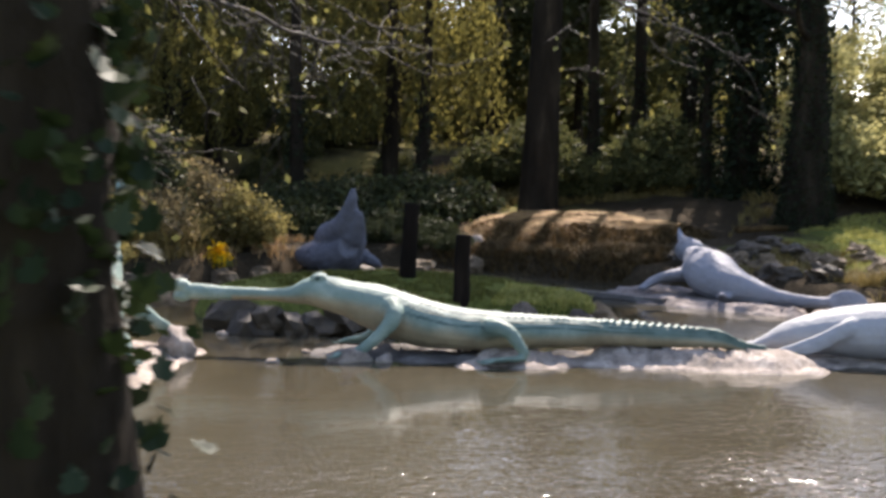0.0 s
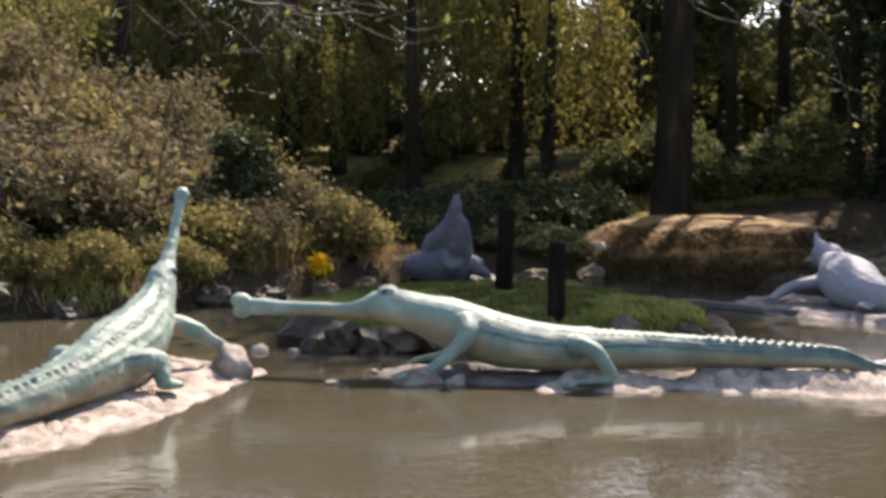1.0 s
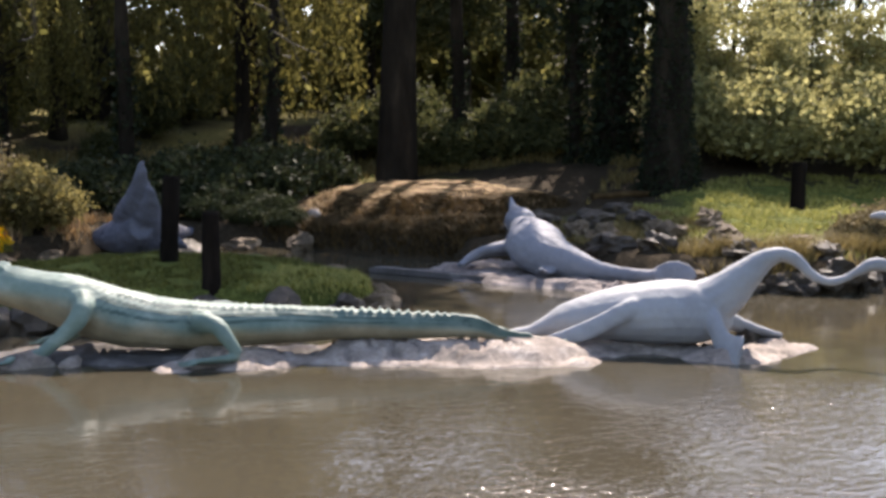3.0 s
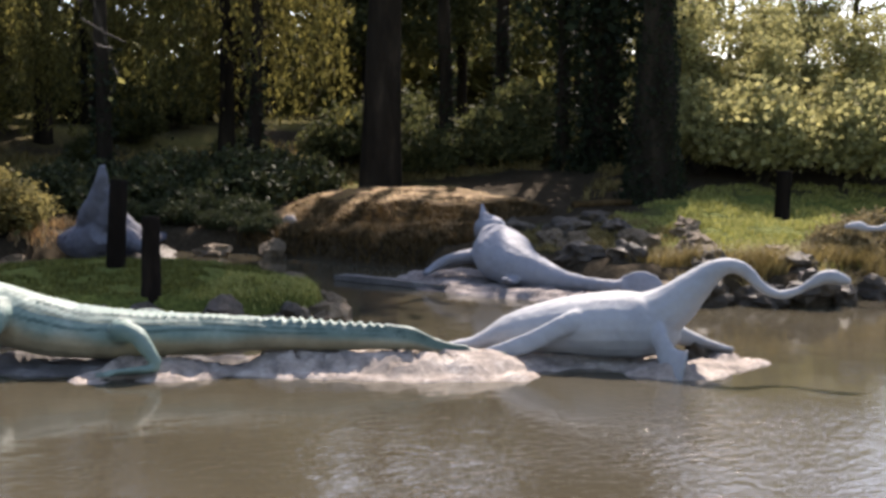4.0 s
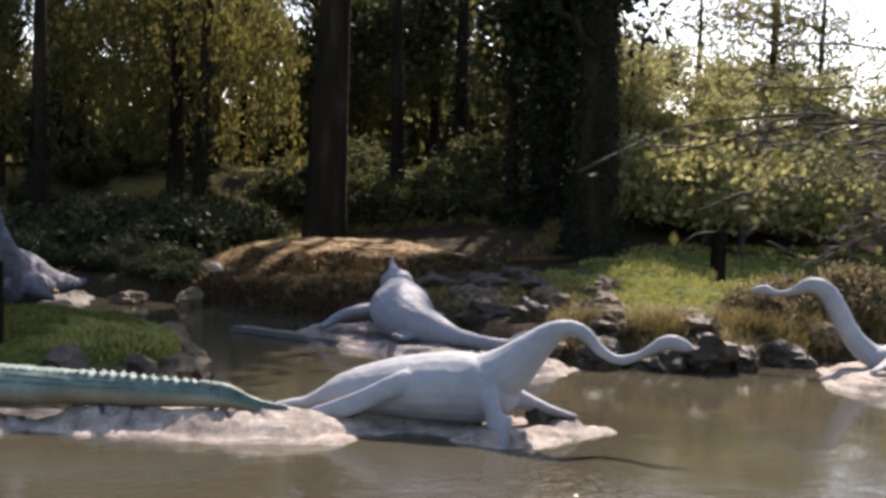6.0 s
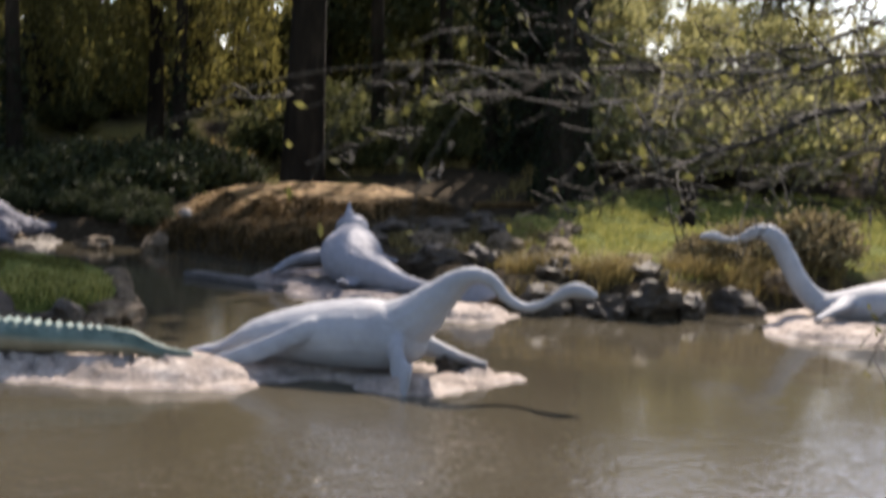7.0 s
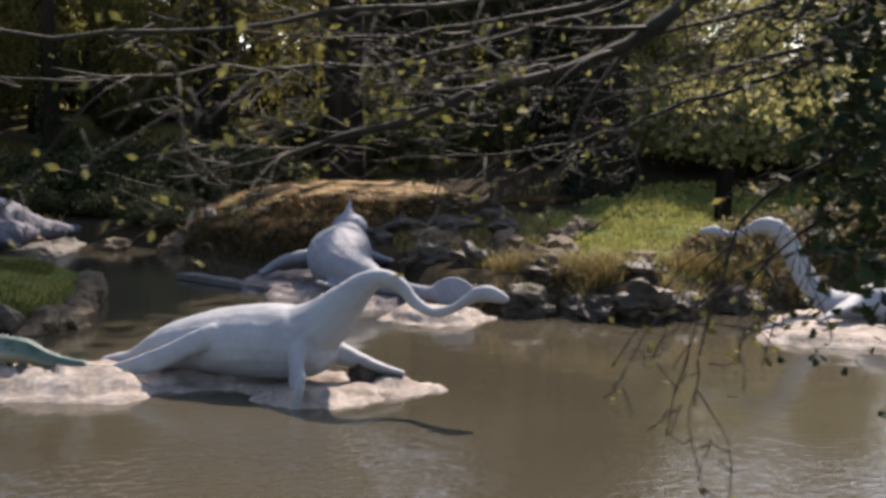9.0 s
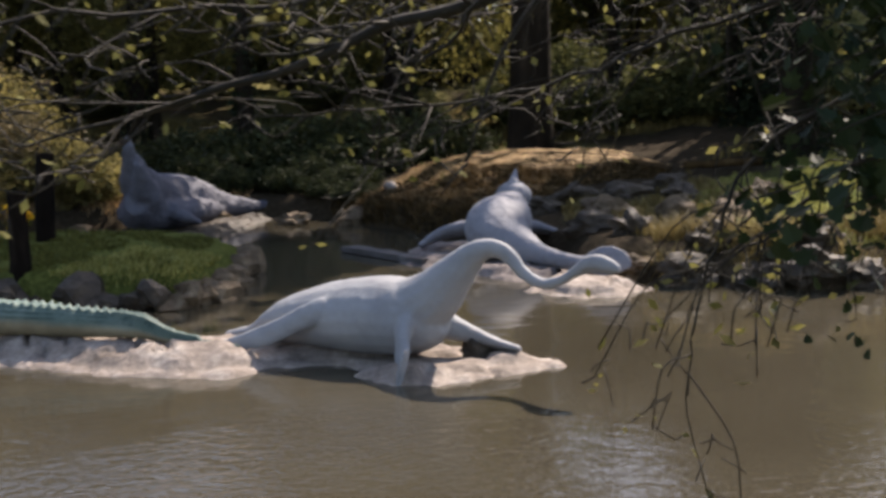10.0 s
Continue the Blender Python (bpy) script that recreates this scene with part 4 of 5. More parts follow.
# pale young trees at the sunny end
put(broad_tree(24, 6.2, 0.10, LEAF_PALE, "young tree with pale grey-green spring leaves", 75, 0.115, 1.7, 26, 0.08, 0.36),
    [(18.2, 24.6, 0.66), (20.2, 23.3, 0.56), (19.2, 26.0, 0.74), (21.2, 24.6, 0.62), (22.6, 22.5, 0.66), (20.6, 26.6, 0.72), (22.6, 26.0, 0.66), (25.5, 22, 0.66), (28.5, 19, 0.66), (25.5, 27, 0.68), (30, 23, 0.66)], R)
put(broad_tree(26, 8.5, 0.13, LEAF_MID, "bare young tree with thin twigs against the sky", 30, 0.1, 2.4, 26, 0.25, 0.4), [(23.0, 31.5, 1.0), (25.6, 30.5, 0.9), (21.5, 33.5, 1.1), (28.5, 30, 1.0), (27.0, 26.5, 0.9), (24.4, 34, 1.0), (30.5, 32, 1.0)], R)
put(shrub(31, 1.9, 1.5, LEAF_DARK, "leafy green understorey bush", 26, 170, 0.11), [(13.2, 30.0, 0.7), (14.9, 29.4, 0.75), (16.0, 28.6, 0.6), (14.0, 32.4, 0.9), (12.2, 32.6, 0.8), (16.5, 29.6, 1.0), (14.4, 33.5, 0.9), (-4, 30, 0.6), (-6, 32, 0.9), (-9, 30, 0.9), (-3.5, 41, 1.2), (6.8, 44, 1.2), (0.2, 45, 1.3), (11.5, 44, 1.2), (3.4, 41.5, 0.9), (9.2, 41, 0.8), (5.2, 35.2, 0.42), (0.6, 36.5, 0.6), (9.6, 34.5, 0.5), (-1.6, 34.2, 0.55), (7.4, 38.4, 0.6)], R)
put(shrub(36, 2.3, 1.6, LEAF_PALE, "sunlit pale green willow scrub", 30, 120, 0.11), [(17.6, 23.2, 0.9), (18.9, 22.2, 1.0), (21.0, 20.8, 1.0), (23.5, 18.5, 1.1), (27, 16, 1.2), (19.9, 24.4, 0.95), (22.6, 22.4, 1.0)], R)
put(shrub(37, 4.4, 2.0, LEAF_BROWN, "tall tangled brown-olive thicket on the bank", 44, 170, 0.085, spread=0.45), [(-6.0, 26.5, 1.0), (-9.5, 26.0, 1.1), (-2.8, 27.2, 0.85), (-13.5, 26, 1.1), (-17.5, 25, 1.2)], R)
put(shrub(38, 3.6, 1.7, LEAF_THICKET, "yellow-olive thicket in thin leaf", 40, 120, 0.09, spread=0.4), [(-4.6, 25.6, 0.9), (-7.8, 24.8, 0.9), (-11.5, 24.6, 1.0), (-1.2, 26.2, 0.7)], R)
# hedge at the wood; small copies are added as dark gaps on the banks
put(shrub(32, 1.35, 1.6, LEAF_HEDGE, "low dark evergreen bush, at the wood's edge and as dark fill on the bank", 26, 210, 0.11), [(4.6, 28.2, 0.8), (6.9, 28.6, 0.85), (9.2, 30.2, 0.8), (2.6, 27.6, 0.7), (5.8, 29.2, 0.8), (8.0, 29.6, 0.8), (4.9, 26.4, 0.36), (5.9, 26.9, 0.42), (6.5, 26.0, 0.36), (3.6, 26.4, 0.4), (6.4, 24.6, 0.26), (5.8, 25.4, 0.3), (-6.5, 21.3, 0.6), (-4.3, 21.4, 0.55), (-8.7, 21.5, 0.65), (-3.1, 22.4, 0.6), (-5.4, 23.4, 0.8), (-9.6, 23.2, 0.8), (-0.9, 23.9, 0.5)], R)
put(shrub(33, 2.3, 1.7, LEAF_BROWN, "tangled brown bankside bramble", 34, 160, 0.08), [(-5.2, 22.6, 1.0), (-8.0, 22.4, 1.1), (-3.4, 24.4, 1.1), (-10.8, 22.6, 1.2), (-1.9, 22.8, 0.65), (-6.6, 25.4, 1.5), (-0.4, 24.6, 0.8), (-13.5, 23, 1.3)], R)
put(shrub(34, 1.5, 1.3, LEAF_THICKET, "yellowish bankside bush in the sun", 26, 170, 0.08), [(-1.3, 23.5, 0.75), (-2.6, 21.8, 0.7), (-6.2, 20.6, 0.6), (0.4, 24.0, 0.8), (-4.6, 20.4, 0.5), (-8.4, 20.3, 0.7), (-3.2, 20.6, 0.45), (-7.2, 20.2, 0.6), (-5.4, 20.2, 0.4), (-10, 20.2, 0.7), (1.2, 25.2, 0.5)], R)
put(shrub(35, 3.0, 0.75, LEAF_HEDGE, "dark ragged evergreen shrub on the bank", 16, 110, 0.09, spread=0.24, up=2), [(-1.55, 23.3, 0.85), (-1.15, 23.0, 0.6)], R)
put(shrub(39, 0.75, 0.7, LEAF_BROWN, "dead brown tussock at the water's edge", 26, 120, 0.06, spread=0.14), [(12.8, 14.2, 0.75), (13.8, 14.5, 0.9), (15.0, 14.2, 1.1)], R)

# ---- grass ----
def meadow(name, poly, n, h, w, material, label, seed, lean=0.5, clump=-9.0):
    rng = np.random.default_rng(seed)
    xs, ys = [p[0] for p in poly], [p[1] for p in poly]
    x, y = rng.uniform(min(xs), max(xs), 4 * n), rng.uniform(min(ys), max(ys), 4 * n)
    ok = inside(poly, x, y) > 0.05
    x, y = x[ok][:2 * n], y[ok][:2 * n]
    ok = fbm(x, y, 1.1, seed) > clump
    x, y = x[ok][:n], y[ok][:n]
    z = height(x, y) - 0.02
    ok = z > 0.02
    ob = blades(name, np.stack([x, y, z], 1)[ok], h, w, material, None, rng, lean)
    return tagged(ob, label, "grass", kind="stuff")


meadow("grass", [(cx * 0.86 + 0.7 * 0.14, cy * 0.86 + 16.4 * 0.14) for cx, cy in ISLAND], 20000, 0.065, 0.016, GRASS, "rough green grass on the island", 3, 0.9, -0.1)
meadow("grass", [(1.2, 14.2), (3.1, 13.6), (3.4, 15.2), (2.4, 15.6)], 2600, 0.09, 0.022, LIT_GRASS, "long grass in a sunlit tone drooping over the island's tip", 4, 1.2)
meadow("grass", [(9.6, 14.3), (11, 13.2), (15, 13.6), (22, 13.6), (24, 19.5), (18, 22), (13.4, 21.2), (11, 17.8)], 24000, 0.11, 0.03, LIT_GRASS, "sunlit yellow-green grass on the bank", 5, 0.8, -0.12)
meadow("reeds", [(8.7, 13.8), (9.6, 13.0), (10.4, 12.4), (11.6, 12.6), (13.2, 13.0), (15, 13), (15, 14.2), (10.5, 14.0), (9.2, 14.8)], 4200, 0.34, 0.016, SEDGE, "brown-green sedge drooping over the bank", 6, 1.5, -0.08)
meadow("grass", [(-16, 30), (24, 30), (24, 37), (-16, 36)], 16000, 0.24, 0.04, SEDGE, "dry sunlit grass in the wood's clearing", 9, 0.8)
meadow("grass", [(-14, 19.4), (-4, 19.5), (-2, 21), (1.6, 23.7), (4.4, 25.2), (4, 27), (-14, 24)], 9000, 0.2, 0.03, STRAW, "dry winter grass on the bank", 7, 0.9, -0.05)

meadow("grass", [(8.6, 15.2), (9.8, 14.2), (11.4, 16.5), (12.6, 19.6), (9.8, 20.2), (8.8, 18)], 4200, 0.16, 0.022, SEDGE, "patchy olive grass among the bank stones", 12, 1.0, 0.02)
meadow("grass", [(12.5, 22), (15, 23), (18, 25), (17.5, 31), (11, 31.5), (12, 29.6), (15.6, 28), (16.2, 25)], 7000, 0.24, 0.035, SEDGE, "olive-brown grass behind the mound", 16, 0.8, -0.02)
meadow("grass", [(-10, 20.2), (-4, 20.0), (-1.5, 21.6), (0.8, 23.6), (-1, 25), (-10, 24)], 6000, 0.62, 0.022, SEDGE, "long dry grass hanging over the bank among the brambles", 14, 1.1, 0.0)
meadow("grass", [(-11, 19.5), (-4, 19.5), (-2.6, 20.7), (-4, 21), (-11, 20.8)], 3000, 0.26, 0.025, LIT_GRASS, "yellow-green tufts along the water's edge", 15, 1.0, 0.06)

# dark tone carries the shade at the mound's foot
meadow("grass", [(5.7, 24.8), (6.35, 22.4), (6.9, 20.75), (7.6, 19.4), (9.2, 19.3), (9.8, 20.8), (8.0, 22.8), (6.5, 25.2)], 9000, 0.16, 0.03, SHAG, "brown grass in a shaded tone along the foot of the mound", 18, 1.4)

# ---- boulders on the bank ----
for k, (x, y, r, m) in enumerate([(9.98, 14.7, 0.3, BROWN), (9.2, 15.4, 0.34, WET), (8.9, 16.3, 0.34, WET), (9.5, 17.3, 0.34, BROWN), (8.7, 14.2, 0.26, BROWN), (9.2, 13.5, 0.34, WET), (9.9, 13.1, 0.36, WET), (10.5, 12.7, 0.34, WET),
                                  (11.2, 12.8, 0.30, WET), (12.3, 13.0, 0.34, WET), (10.6, 15.3, 0.3, BROWN), (10.2, 16.3, 0.3, BROWN), (10.2, 18.6, 0.38, WET), (11.0, 18.0, 0.34, WET), (8.8, 18.9, 0.32, WET), (9.6, 18.2, 0.26, BROWN), (11.3, 19.2, 0.36, WET), (9.7, 19.6, 0.34, WET), (10.6, 17.2, 0.22, BROWN), (11.3, 16.4, 0.24, BROWN), (12.2, 17.4, 0.26, BROWN), (11.6, 14.6, 0.2, BROWN), (10.9, 13.4, 0.3, WET), (9.7, 14.0, 0.3, WET), (13.6, 13.4, 0.3, BROWN), (6.2, 23.4, 0.35, BROWN), (5.0, 23.8, 0.3, BROWN), (3.4, 24.4, 0.35, BROWN), (-5.0, 19.5, 0.3, WET), (-6.2, 19.6, 0.35, WET), (-3.6, 19.7, 0.3, WET), (-2.6, 20.5, 0.3, WET), (-1.4, 21.3, 0.3, WET), (-0.2, 22.1, 0.3, BROWN), (0.8, 22.9, 0.25, BROWN), (-7.6, 19.5, 0.35, WET), (-9.0, 19.4, 0.35, WET)]):
    bm = bmesh.new()
    rock_mesh(bm, (0, 0, 0), (r * 1.3, r, r * 0.75), 50 + k, 0.4, 3, k * 1.3)
    ob = part("boulder", bm, m, None, "", False)
    ob.location = (x, y, max(ground_z(x, y), 0) + r * 0.15)
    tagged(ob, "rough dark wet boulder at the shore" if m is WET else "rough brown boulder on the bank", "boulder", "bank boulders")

for k in range(26):
    f = k / 25
    edge = smooth_path([(-2.25, 15.6), (-1.8, 14.8), (-0.6, 14.45), (1, 14.15), (2.2, 13.8), (2.95, 13.75), (3.35, 14.4), (3.55, 15.4), (3.75, 16.8)], 8)
    x, y = edge[int(f * (len(edge) - 1))]
    r = 0.16 + 0.14 * abs(noise.noise(Vector((k * 1.7, 0, 0))) * 2) + (0.09 if x < 0.5 else 0)
    bm = bmesh.new()
    rock_mesh(bm, (0, 0, 0), (r * 1.2, r, r * 0.9), 90 + k, 0.4, 2, k * 2.1)
    ob = part("boulder", bm, WET if x < 2.6 else BROWN, None, "", False)
    ob.location = (x, y, 0.10 + 0.08 * math.sin(k * 2.4))
    tagged(ob, "dark rough stone in the island's undercut bank", "boulder", "island bank stones")


# ---- far woods ----
def far_woods():
    rng = np.random.default_rng(77)
    pts = []
    for k in range(130):
        a = radians(-60 + 130 * k / 130 + rng.uniform(-0.6, 0.6))
        dist = rng.uniform(54, 70)
        top = 3.4 + 2.6 * (22 < math.degrees(a) < 34) + 2.5 * noise.noise(Vector((k * 0.3, 0, 0)))
        if math.degrees(a) > 34:
            top = 3.5
        if math.degrees(a) < 7:
            top = 5.4 if math.degrees(a) > -25 else 4.6
        n = int(95 * top)
        c = np.array([math.sin(a) * dist, math.cos(a) * dist, 0])
        q = rng.normal(size=(n, 3)) * np.array([2.0, 1.5, 0])
        q[:, 2] = rng.uniform(0, 1, n) ** 0.8 * top * rng.uniform(0.8, 1.15)
        pts.append(c + q + np.array([0, 0, 3.2]))
    ob = leaf_quads("far_woods", np.vstack(pts), 0.55, LEAF_MID, None, rng, 0.3, 1.4)
    return tagged(ob, "dense olive-brown woodland closing the view", "woods", kind="stuff")


far_woods()


# ---- blossom ----
def blossom(x, y):
    rng = np.random.default_rng(8)
    th = empty("flowering_plant", x, y, ground_z(x, y), label="clump of bright yellow blossom on the bank", category="plant")
    fl = leaf_quads("flowers", rng.normal(size=(200, 3)) * np.array([0.10, 0.10, 0.13]) + np.array([0, 0, 0.16]), 0.08, YELLOW, th, rng)
    fl["kind"] = "stuff"
    roots = np.stack([rng.normal(size=160) * 0.12, rng.normal(size=160) * 0.12, 0 * rng.normal(size=160)], 1)
    blades("stems", roots, 0.24, 0.02, GRASS, th, rng, 0.5)
    return th


blossom(-0.2, 22.4)

# dark stone added as the shadowed hollow below the paddle
bm = bmesh.new()
rock_mesh(bm, (5.55, 9.72, 0.1), (0.2, 0.14, 0.12), 140, 0.3, 3, 0.4)
tagged(part("boulder", bm, WET), "small black stone standing in for the shadow under the front paddle", "boulder")
for k, (x, y) in enumerate([(3.3, 26.2), (5.9, 25.2), (7.2, 25.0)]):
    bm = bmesh.new()
    rock_mesh(bm, (0, 0, 0), (0.2, 0.14, 0.12), 150 + k, 0.3, 2, k)
    ob = part("stone", bm, STONE)
    ob.location = (x, y, max(ground_z(x, y), 0) + 0.05)
    tagged(ob, "pale stone catching the sun on the far shore", "stone", "stones in the shallows")

# added roll that draws the lit crest line running on from the mound
bm = bmesh.new()
tube(bm, [(0, 0, 0.05, 0.085, 0.085), (1.2, 0.1, 0.09, 0.08, 0.08), (2.4, 0.15, 0.07, 0.07, 0.07), (3.3, 0.4, 0.05, 0.04, 0.04)], 9, 5, (0, 0.2, 1))
for v in bm.verts:
    v.co.z += 0.03 * noise.noise(v.co * 2.5)
log = tagged(part("log", bm, THATCH), "long low roll standing in for the sunlit crest of the bank", "log")
log.location = (12.6, 21.6, ground_z(14.2, 21.7))


# ---- trees on the near bank ----
def branch(keys, r0, r1, seed, twigs, reach, parent, buds=0.035, per=5, leafy_mat=LEAF_BUD, droop=0.2, wood=None, dense=1.0):
    """A limb with side twigs, their twiglets and a few small leaves."""
    rng = np.random.default_rng(seed)
    p = smooth_path(keys, 7)
    n = len(p)
    bm = bmesh.new()
    rr = np.linspace(r0, r1, n)
    p = p + np.cumsum(rng.normal(size=p.shape) * 0.012, 0)
    tube(bm, [(*p[i], rr[i], rr[i]) for i in range(n)], 7, 2, (0.2, 0.1, 1))
    ends = []
    for _ in range(twigs):
        i = int(rng.uniform(0.12, 1.0) * (n - 1))
        d = p[min(i + 1, n - 1)] - p[max(i - 1, 0)]
        d /= np.linalg.norm(d) + 1e-9
        side = np.cross(d, rng.normal(size=3))
        side /= np.linalg.norm(side) + 1e-9
        v = d * rng.uniform(0.3, 1.0) + side * rng.uniform(0.4, 1.0)
        v[2] = v[2] * 0.6 - droop * rng.uniform(0, 1.4)
        v *= reach * rng.uniform(0.4, 1.1) / (np.linalg.norm(v) + 1e-9)
        a = p[i]
        b = a + v * 0.5 + rng.normal(size=3) * 0.05
        c = a + v + np.array([0, 0, -droop * 0.3]) + rng.normal(size=3) * 0.05
        rb = max(rr[i] * 0.4, 0.004)
        tube(bm, [(*a, rb, rb), (*b, rb * 0.7, rb * 0.7), (*c, 0.002, 0.002)], 5, 3, (0.2, 0.1, 1))
        for _ in range(int(3 * dense) + 1):
            f = rng.uniform(0.3, 1)
            q = a + (c - a) * f
            w = rng.normal(size=3) * np.array([1, 1, 0.6]) + v / np.linalg.norm(v) * 0.8
            w[2] -= droop
            w *= reach * 0.35 * rng.uniform(0.4, 1.1) / np.linalg.norm(w)
            e = q + w
            tube(bm, [(*q, rb * 0.5, rb * 0.5), (*(q + w * 0.5 + rng.normal(size=3) * 0.02), rb * 0.4, rb * 0.4), (*e, 0.0015, 0.0015)], 4, 2, (0.2, 0.1, 1))
            ends += [e + rng.normal(size=3) * 0.03 for _ in range(per)] if rng.uniform() < 0.6 else []
        ends += [c + rng.normal(size=3) * 0.04 for _ in range(per)]
    b = part("branch", bm, wood or TWIG, parent)
    if ends and per:
        leaf_quads("leaves", np.array(ends), buds, leafy_mat, b, rng, 0.3, 1.8)
    return b


def ivy_bank_tree():
    rng = np.random.default_rng(41)
    x, y = -7.22, 2.2
    z = ground_z(x, y)
    th = empty("tree", label="old near-bank tree trunk wrapped in glossy ivy", category="tree")
    bm = bmesh.new()
    k = [(x + 0.20, y + 0.05, z - 0.3, 0.50, 0.48), (x + 0.12, y, z + 0.35, 0.42, 0.41), (x + 0.04, y, 1.9, 0.37, 0.36), (x, y, 2.6, 0.36, 0.35), (x - 0.06, y, 3.6, 0.38, 0.36), (x - 0.2, y, 5.5, 0.3, 0.3), (x - 0.3, y + 0.2, 8.0, 0.2, 0.2)]
    tube(bm, k, 20, 8, (0, 1, 0))
    for v in bm.verts:
        v.co += Vector((v.co.x - x, v.co.y - y, 0)) * (0.22 * noise.noise(Vector((v.co.x * 5, v.co.y * 5, v.co.z * 0.9))) + 0.08 * noise.noise(v.co * 9))
    part("trunk", bm, BARK, th)
    p = smooth_path(k, 14)
    n = 2200
    i = rng.integers(0, int(len(p) * 0.85), n)
    a = rng.uniform(0, 2 * math.pi, n)
    q = p[i, 3] * 1.04 + np.abs(rng.normal(size=n)) * 0.045
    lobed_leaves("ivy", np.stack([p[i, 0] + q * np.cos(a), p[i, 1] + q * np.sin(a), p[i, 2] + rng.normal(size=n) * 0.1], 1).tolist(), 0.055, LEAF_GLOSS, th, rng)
    for s, keys, r, tw in (
        (1, [(-7.1, 2.3, 3.1), (-6.6, 3.4, 3.05), (-5.9, 4.6, 2.95), (-5.0, 5.6, 2.9), (-4.2, 6.2, 2.95)], 0.022, 26),
        (2, [(-7.1, 2.4, 2.75), (-6.9, 3.6, 2.7), (-6.5, 4.8, 2.6), (-5.9, 5.8, 2.5)], 0.016, 22),
        (3, [(-7.2, 2.4, 3.3), (-7.3, 3.6, 3.3), (-7.0, 5.0, 3.2), (-6.6, 6.2, 3.0)], 0.018, 26),
        (4, [(-7.1, 2.3, 3.6), (-6.0, 3.2, 3.7), (-4.6, 4.2, 3.5), (-3.4, 5.0, 3.3), (-2.2, 5.6, 3.2)], 0.025, 26),
        (5, [(-7.1, 2.3, 3.4), (-6.3, 3.6, 3.4), (-5.4, 5.2, 3.25), (-4.8, 6.6, 3.15)], 0.02, 24)):
        branch(keys, r, 0.004, 100 + s, tw, 0.75, th, 0.026, 1)
    return th


def overhanging_tree():
    th = empty("tree", label="near-bank tree with long drooping twiggy branches over the water", category="tree")
    x, y = 6.3, 2.7
    bm = bmesh.new()
    z = ground_z(x, y)
    tube(bm, [(x, y, z - 0.3, 0.4, 0.4), (x, y, z + 0.4, 0.3, 0.3), (x - 0.05, y + 0.05, 2.4, 0.26, 0.26), (x - 0.1, y + 0.1, 4.5, 0.24, 0.24), (x + 0.1, y, 8, 0.15, 0.15)], 16, 5, (0, 1, 0))
    part("trunk", bm, BARK, th)
    rows = (
        (1, [(6.2, 2.8, 4.3), (5.2, 2.85, 3.35), (4.5, 2.95, 2.95), (3.9, 3.05, 2.65), (3.1, 3.15, 2.35), (2.5, 3.1, 2.2)], 0.05, 26, 0.6),
        (2, [(6.2, 2.8, 3.7), (5.0, 2.5, 3.0), (3.9, 2.4, 2.75), (2.8, 2.3, 2.6), (1.8, 2.2, 2.52), (1.0, 2.2, 2.5)], 0.015, 34, 0.55),
        (3, [(6.2, 2.8, 3.9), (5.3, 3.3, 3.2), (4.3, 3.5, 2.8), (3.3, 3.4, 2.55), (2.3, 3.0, 2.42), (1.5, 2.8, 2.38)], 0.016, 32, 0.55),
        (4, [(6.2, 2.8, 3.2), (5.5, 3.3, 2.8), (4.7, 3.5, 2.5), (4.0, 3.6, 2.3), (3.3, 3.5, 2.2)], 0.014, 26, 0.5),
        (5, [(6.3, 2.8, 3.4), (6.3, 3.8, 3.05), (5.9, 4.6, 2.75), (5.2, 5.0, 2.5)], 0.03, 28, 0.7),
        (6, [(6.2, 2.8, 4.4), (4.9, 2.7, 3.5), (3.6, 2.6, 3.05), (2.4, 2.5, 2.85), (1.3, 2.5, 2.75)], 0.018, 30, 0.6),
        (7, [(6.2, 2.8, 3.5), (5.4, 3.6, 3.0), (4.6, 4.2, 2.7), (3.8, 4.4, 2.5)], 0.016, 26, 0.55),
        (8, [(6.3, 2.8, 4.2), (5.6, 3.6, 3.6), (4.8, 4.0, 3.1), (3.8, 4.0, 2.85), (2.9, 3.8, 2.7)], 0.026, 28, 0.65))
    for s, keys, r, tw, reach in rows:
        branch(keys, r, 0.003, 200 + s, tw, reach, th, 0.022, 1, LEAF_BUD, 0.2)
    # dark ivy spray hanging low over the water
    rng = np.random.default_rng(43)
    for s, keys in ((1, [(6.2, 2.9, 2.7), (5.6, 3.1, 2.5), (5.1, 3.25, 2.15), (4.9, 3.3, 1.75), (4.85, 3.3, 1.35)]), (2, [(6.2, 2.9, 2.5), (5.5, 3.2, 2.2), (5.1, 3.3, 1.9), (4.75, 3.4, 1.75)])):
        branch(keys, 0.014, 0.003, 300 + s, 14, 0.5, th, 0.03, 1, LEAF_MID, 0.5)
    pts = rng.normal(size=(1500, 3)) * np.array([0.22, 0.2, 0.55]) + np.array([5.5, 3.1, 2.75])
    lobed_leaves("ivy", pts.tolist(), 0.05, LEAF_GLOSS, th, rng)
    return th


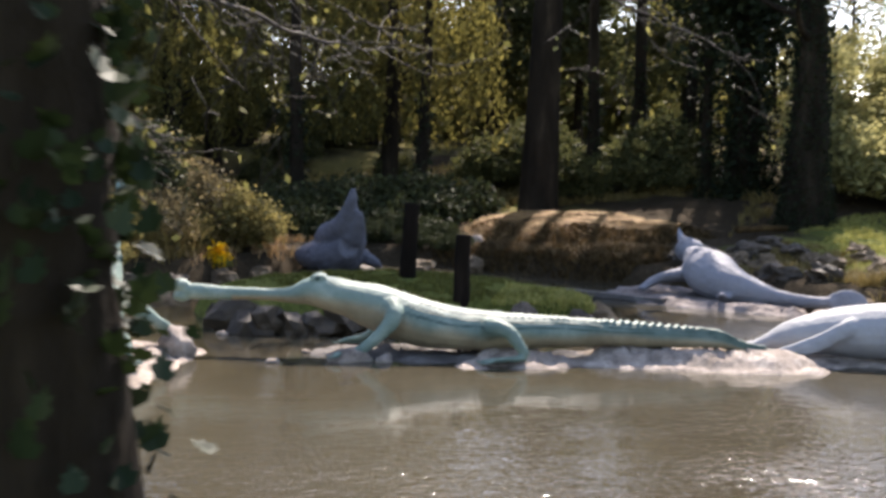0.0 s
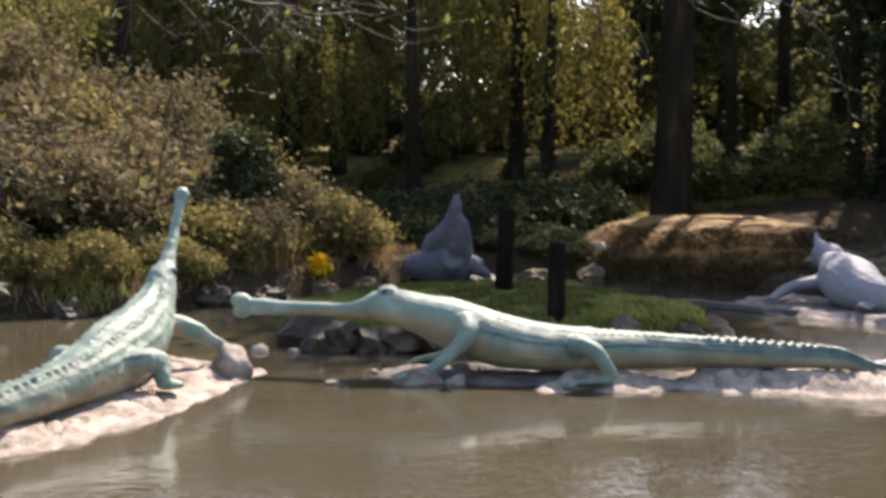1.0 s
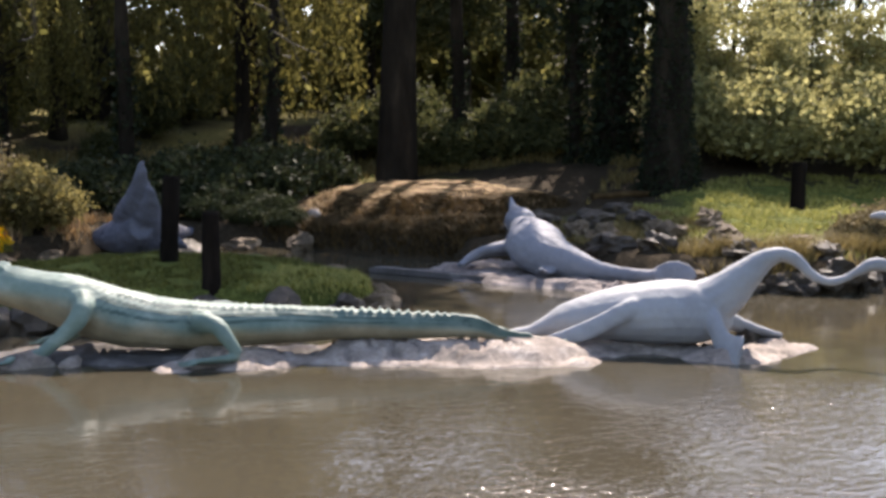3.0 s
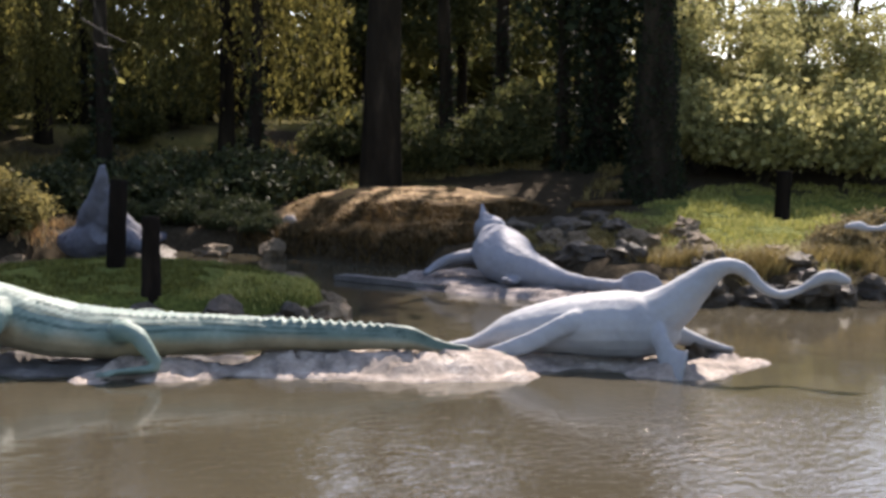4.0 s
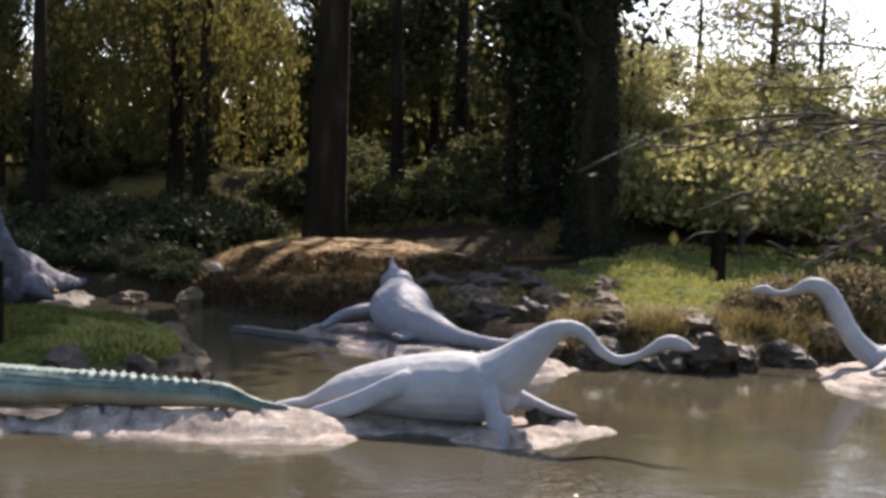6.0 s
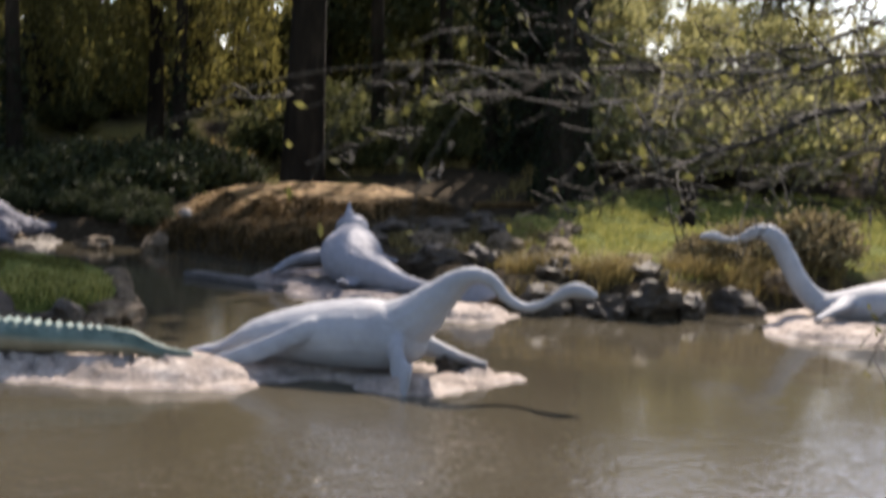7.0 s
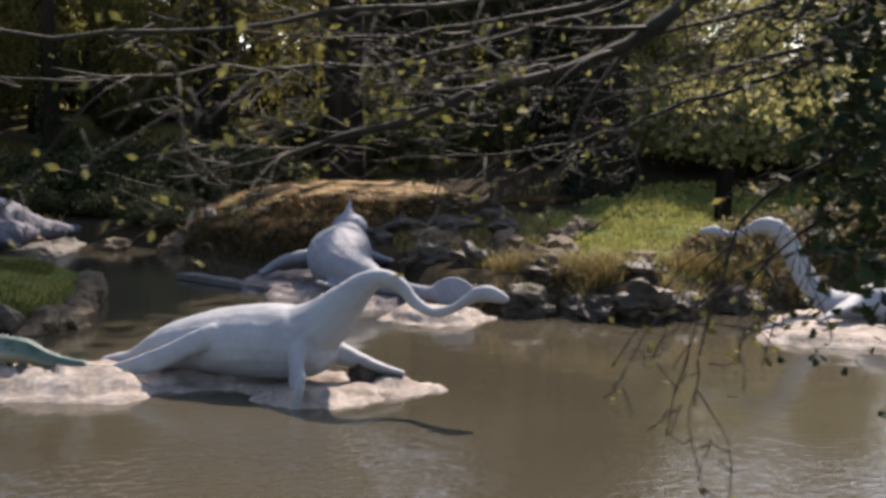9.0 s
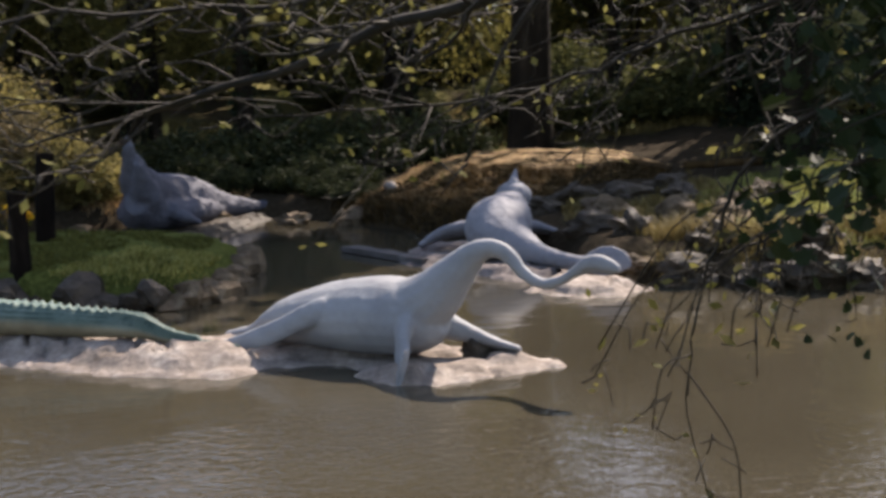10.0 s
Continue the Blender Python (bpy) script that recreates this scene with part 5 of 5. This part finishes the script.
def ivy_end_tree():
    """The trunk that comes in at the end of the walk, with ivy shoots standing off it."""
    rng = np.random.default_rng(45)
    x, y = 5.22, 1.95
    z = ground_z(x, y)
    th = empty("tree", label="dark near-bank trunk with loose ivy shoots standing off it", category="tree")
    bm = bmesh.new()
    k = [(x + 0.03, y, z - 0.3, 0.32, 0.32), (x, y, z + 0.4, 0.23, 0.23), (x - 0.02, y, 1.8, 0.19, 0.19), (x - 0.03, y + 0.02, 2.8, 0.18, 0.18), (x, y + 0.05, 5.0, 0.15, 0.15), (x + 0.1, y, 7.5, 0.09, 0.09)]
    tube(bm, k, 16, 6, (0, 1, 0))
    for v in bm.verts:
        v.co += Vector((v.co.x - x, v.co.y - y, 0)) * 0.25 * noise.noise(Vector((v.co.x * 6, v.co.y * 6, v.co.z * 1.2)))
    part("trunk", bm, BARK, th)
    n = 900
    zz, a = rng.uniform(z, 3.6, n), rng.uniform(0, 2 * math.pi, n)
    q = 0.20 + np.abs(rng.normal(size=n)) * 0.06
    lobed_leaves("ivy", np.stack([x - 0.02 + q * np.cos(a), y + q * np.sin(a), zz], 1).tolist(), 0.05, LEAF_GLOSS, th, rng)
    for s, (end, n) in enumerate([((4.36, 2.0, 2.06), 55), ((4.42, 2.1, 1.96), 50), ((4.5, 1.95, 2.2), 60), ((4.56, 2.05, 2.36), 70), ((4.60, 2.0, 2.52), 80), ((4.58, 2.0, 2.70), 80), ((4.62, 2.0, 2.9), 70)]):
        bm = bmesh.new()
        p = smooth_path([(x - 0.12, y, end[2] + 0.12), (0.5 * (x + end[0]), 0.5 * (y + end[1]), end[2] + 0.12), end], 8)
        tube(bm, [(*c, 0.009 - 0.0004 * i, 0.009 - 0.0004 * i) for i, c in enumerate(p)], 6, 2, (0.2, 0.1, 1))
        shoot = part("ivy_shoot", bm, TWIG, th)
        i = rng.integers(4, len(p), n)
        lobed_leaves("leaves", (p[i] + rng.normal(size=(n, 3)) * np.array([0.05, 0.06, 0.06])).tolist(), 0.05, LEAF_GLOSS, shoot, rng)
    return th


ivy_bank_tree()
overhanging_tree()
ivy_end_tree()
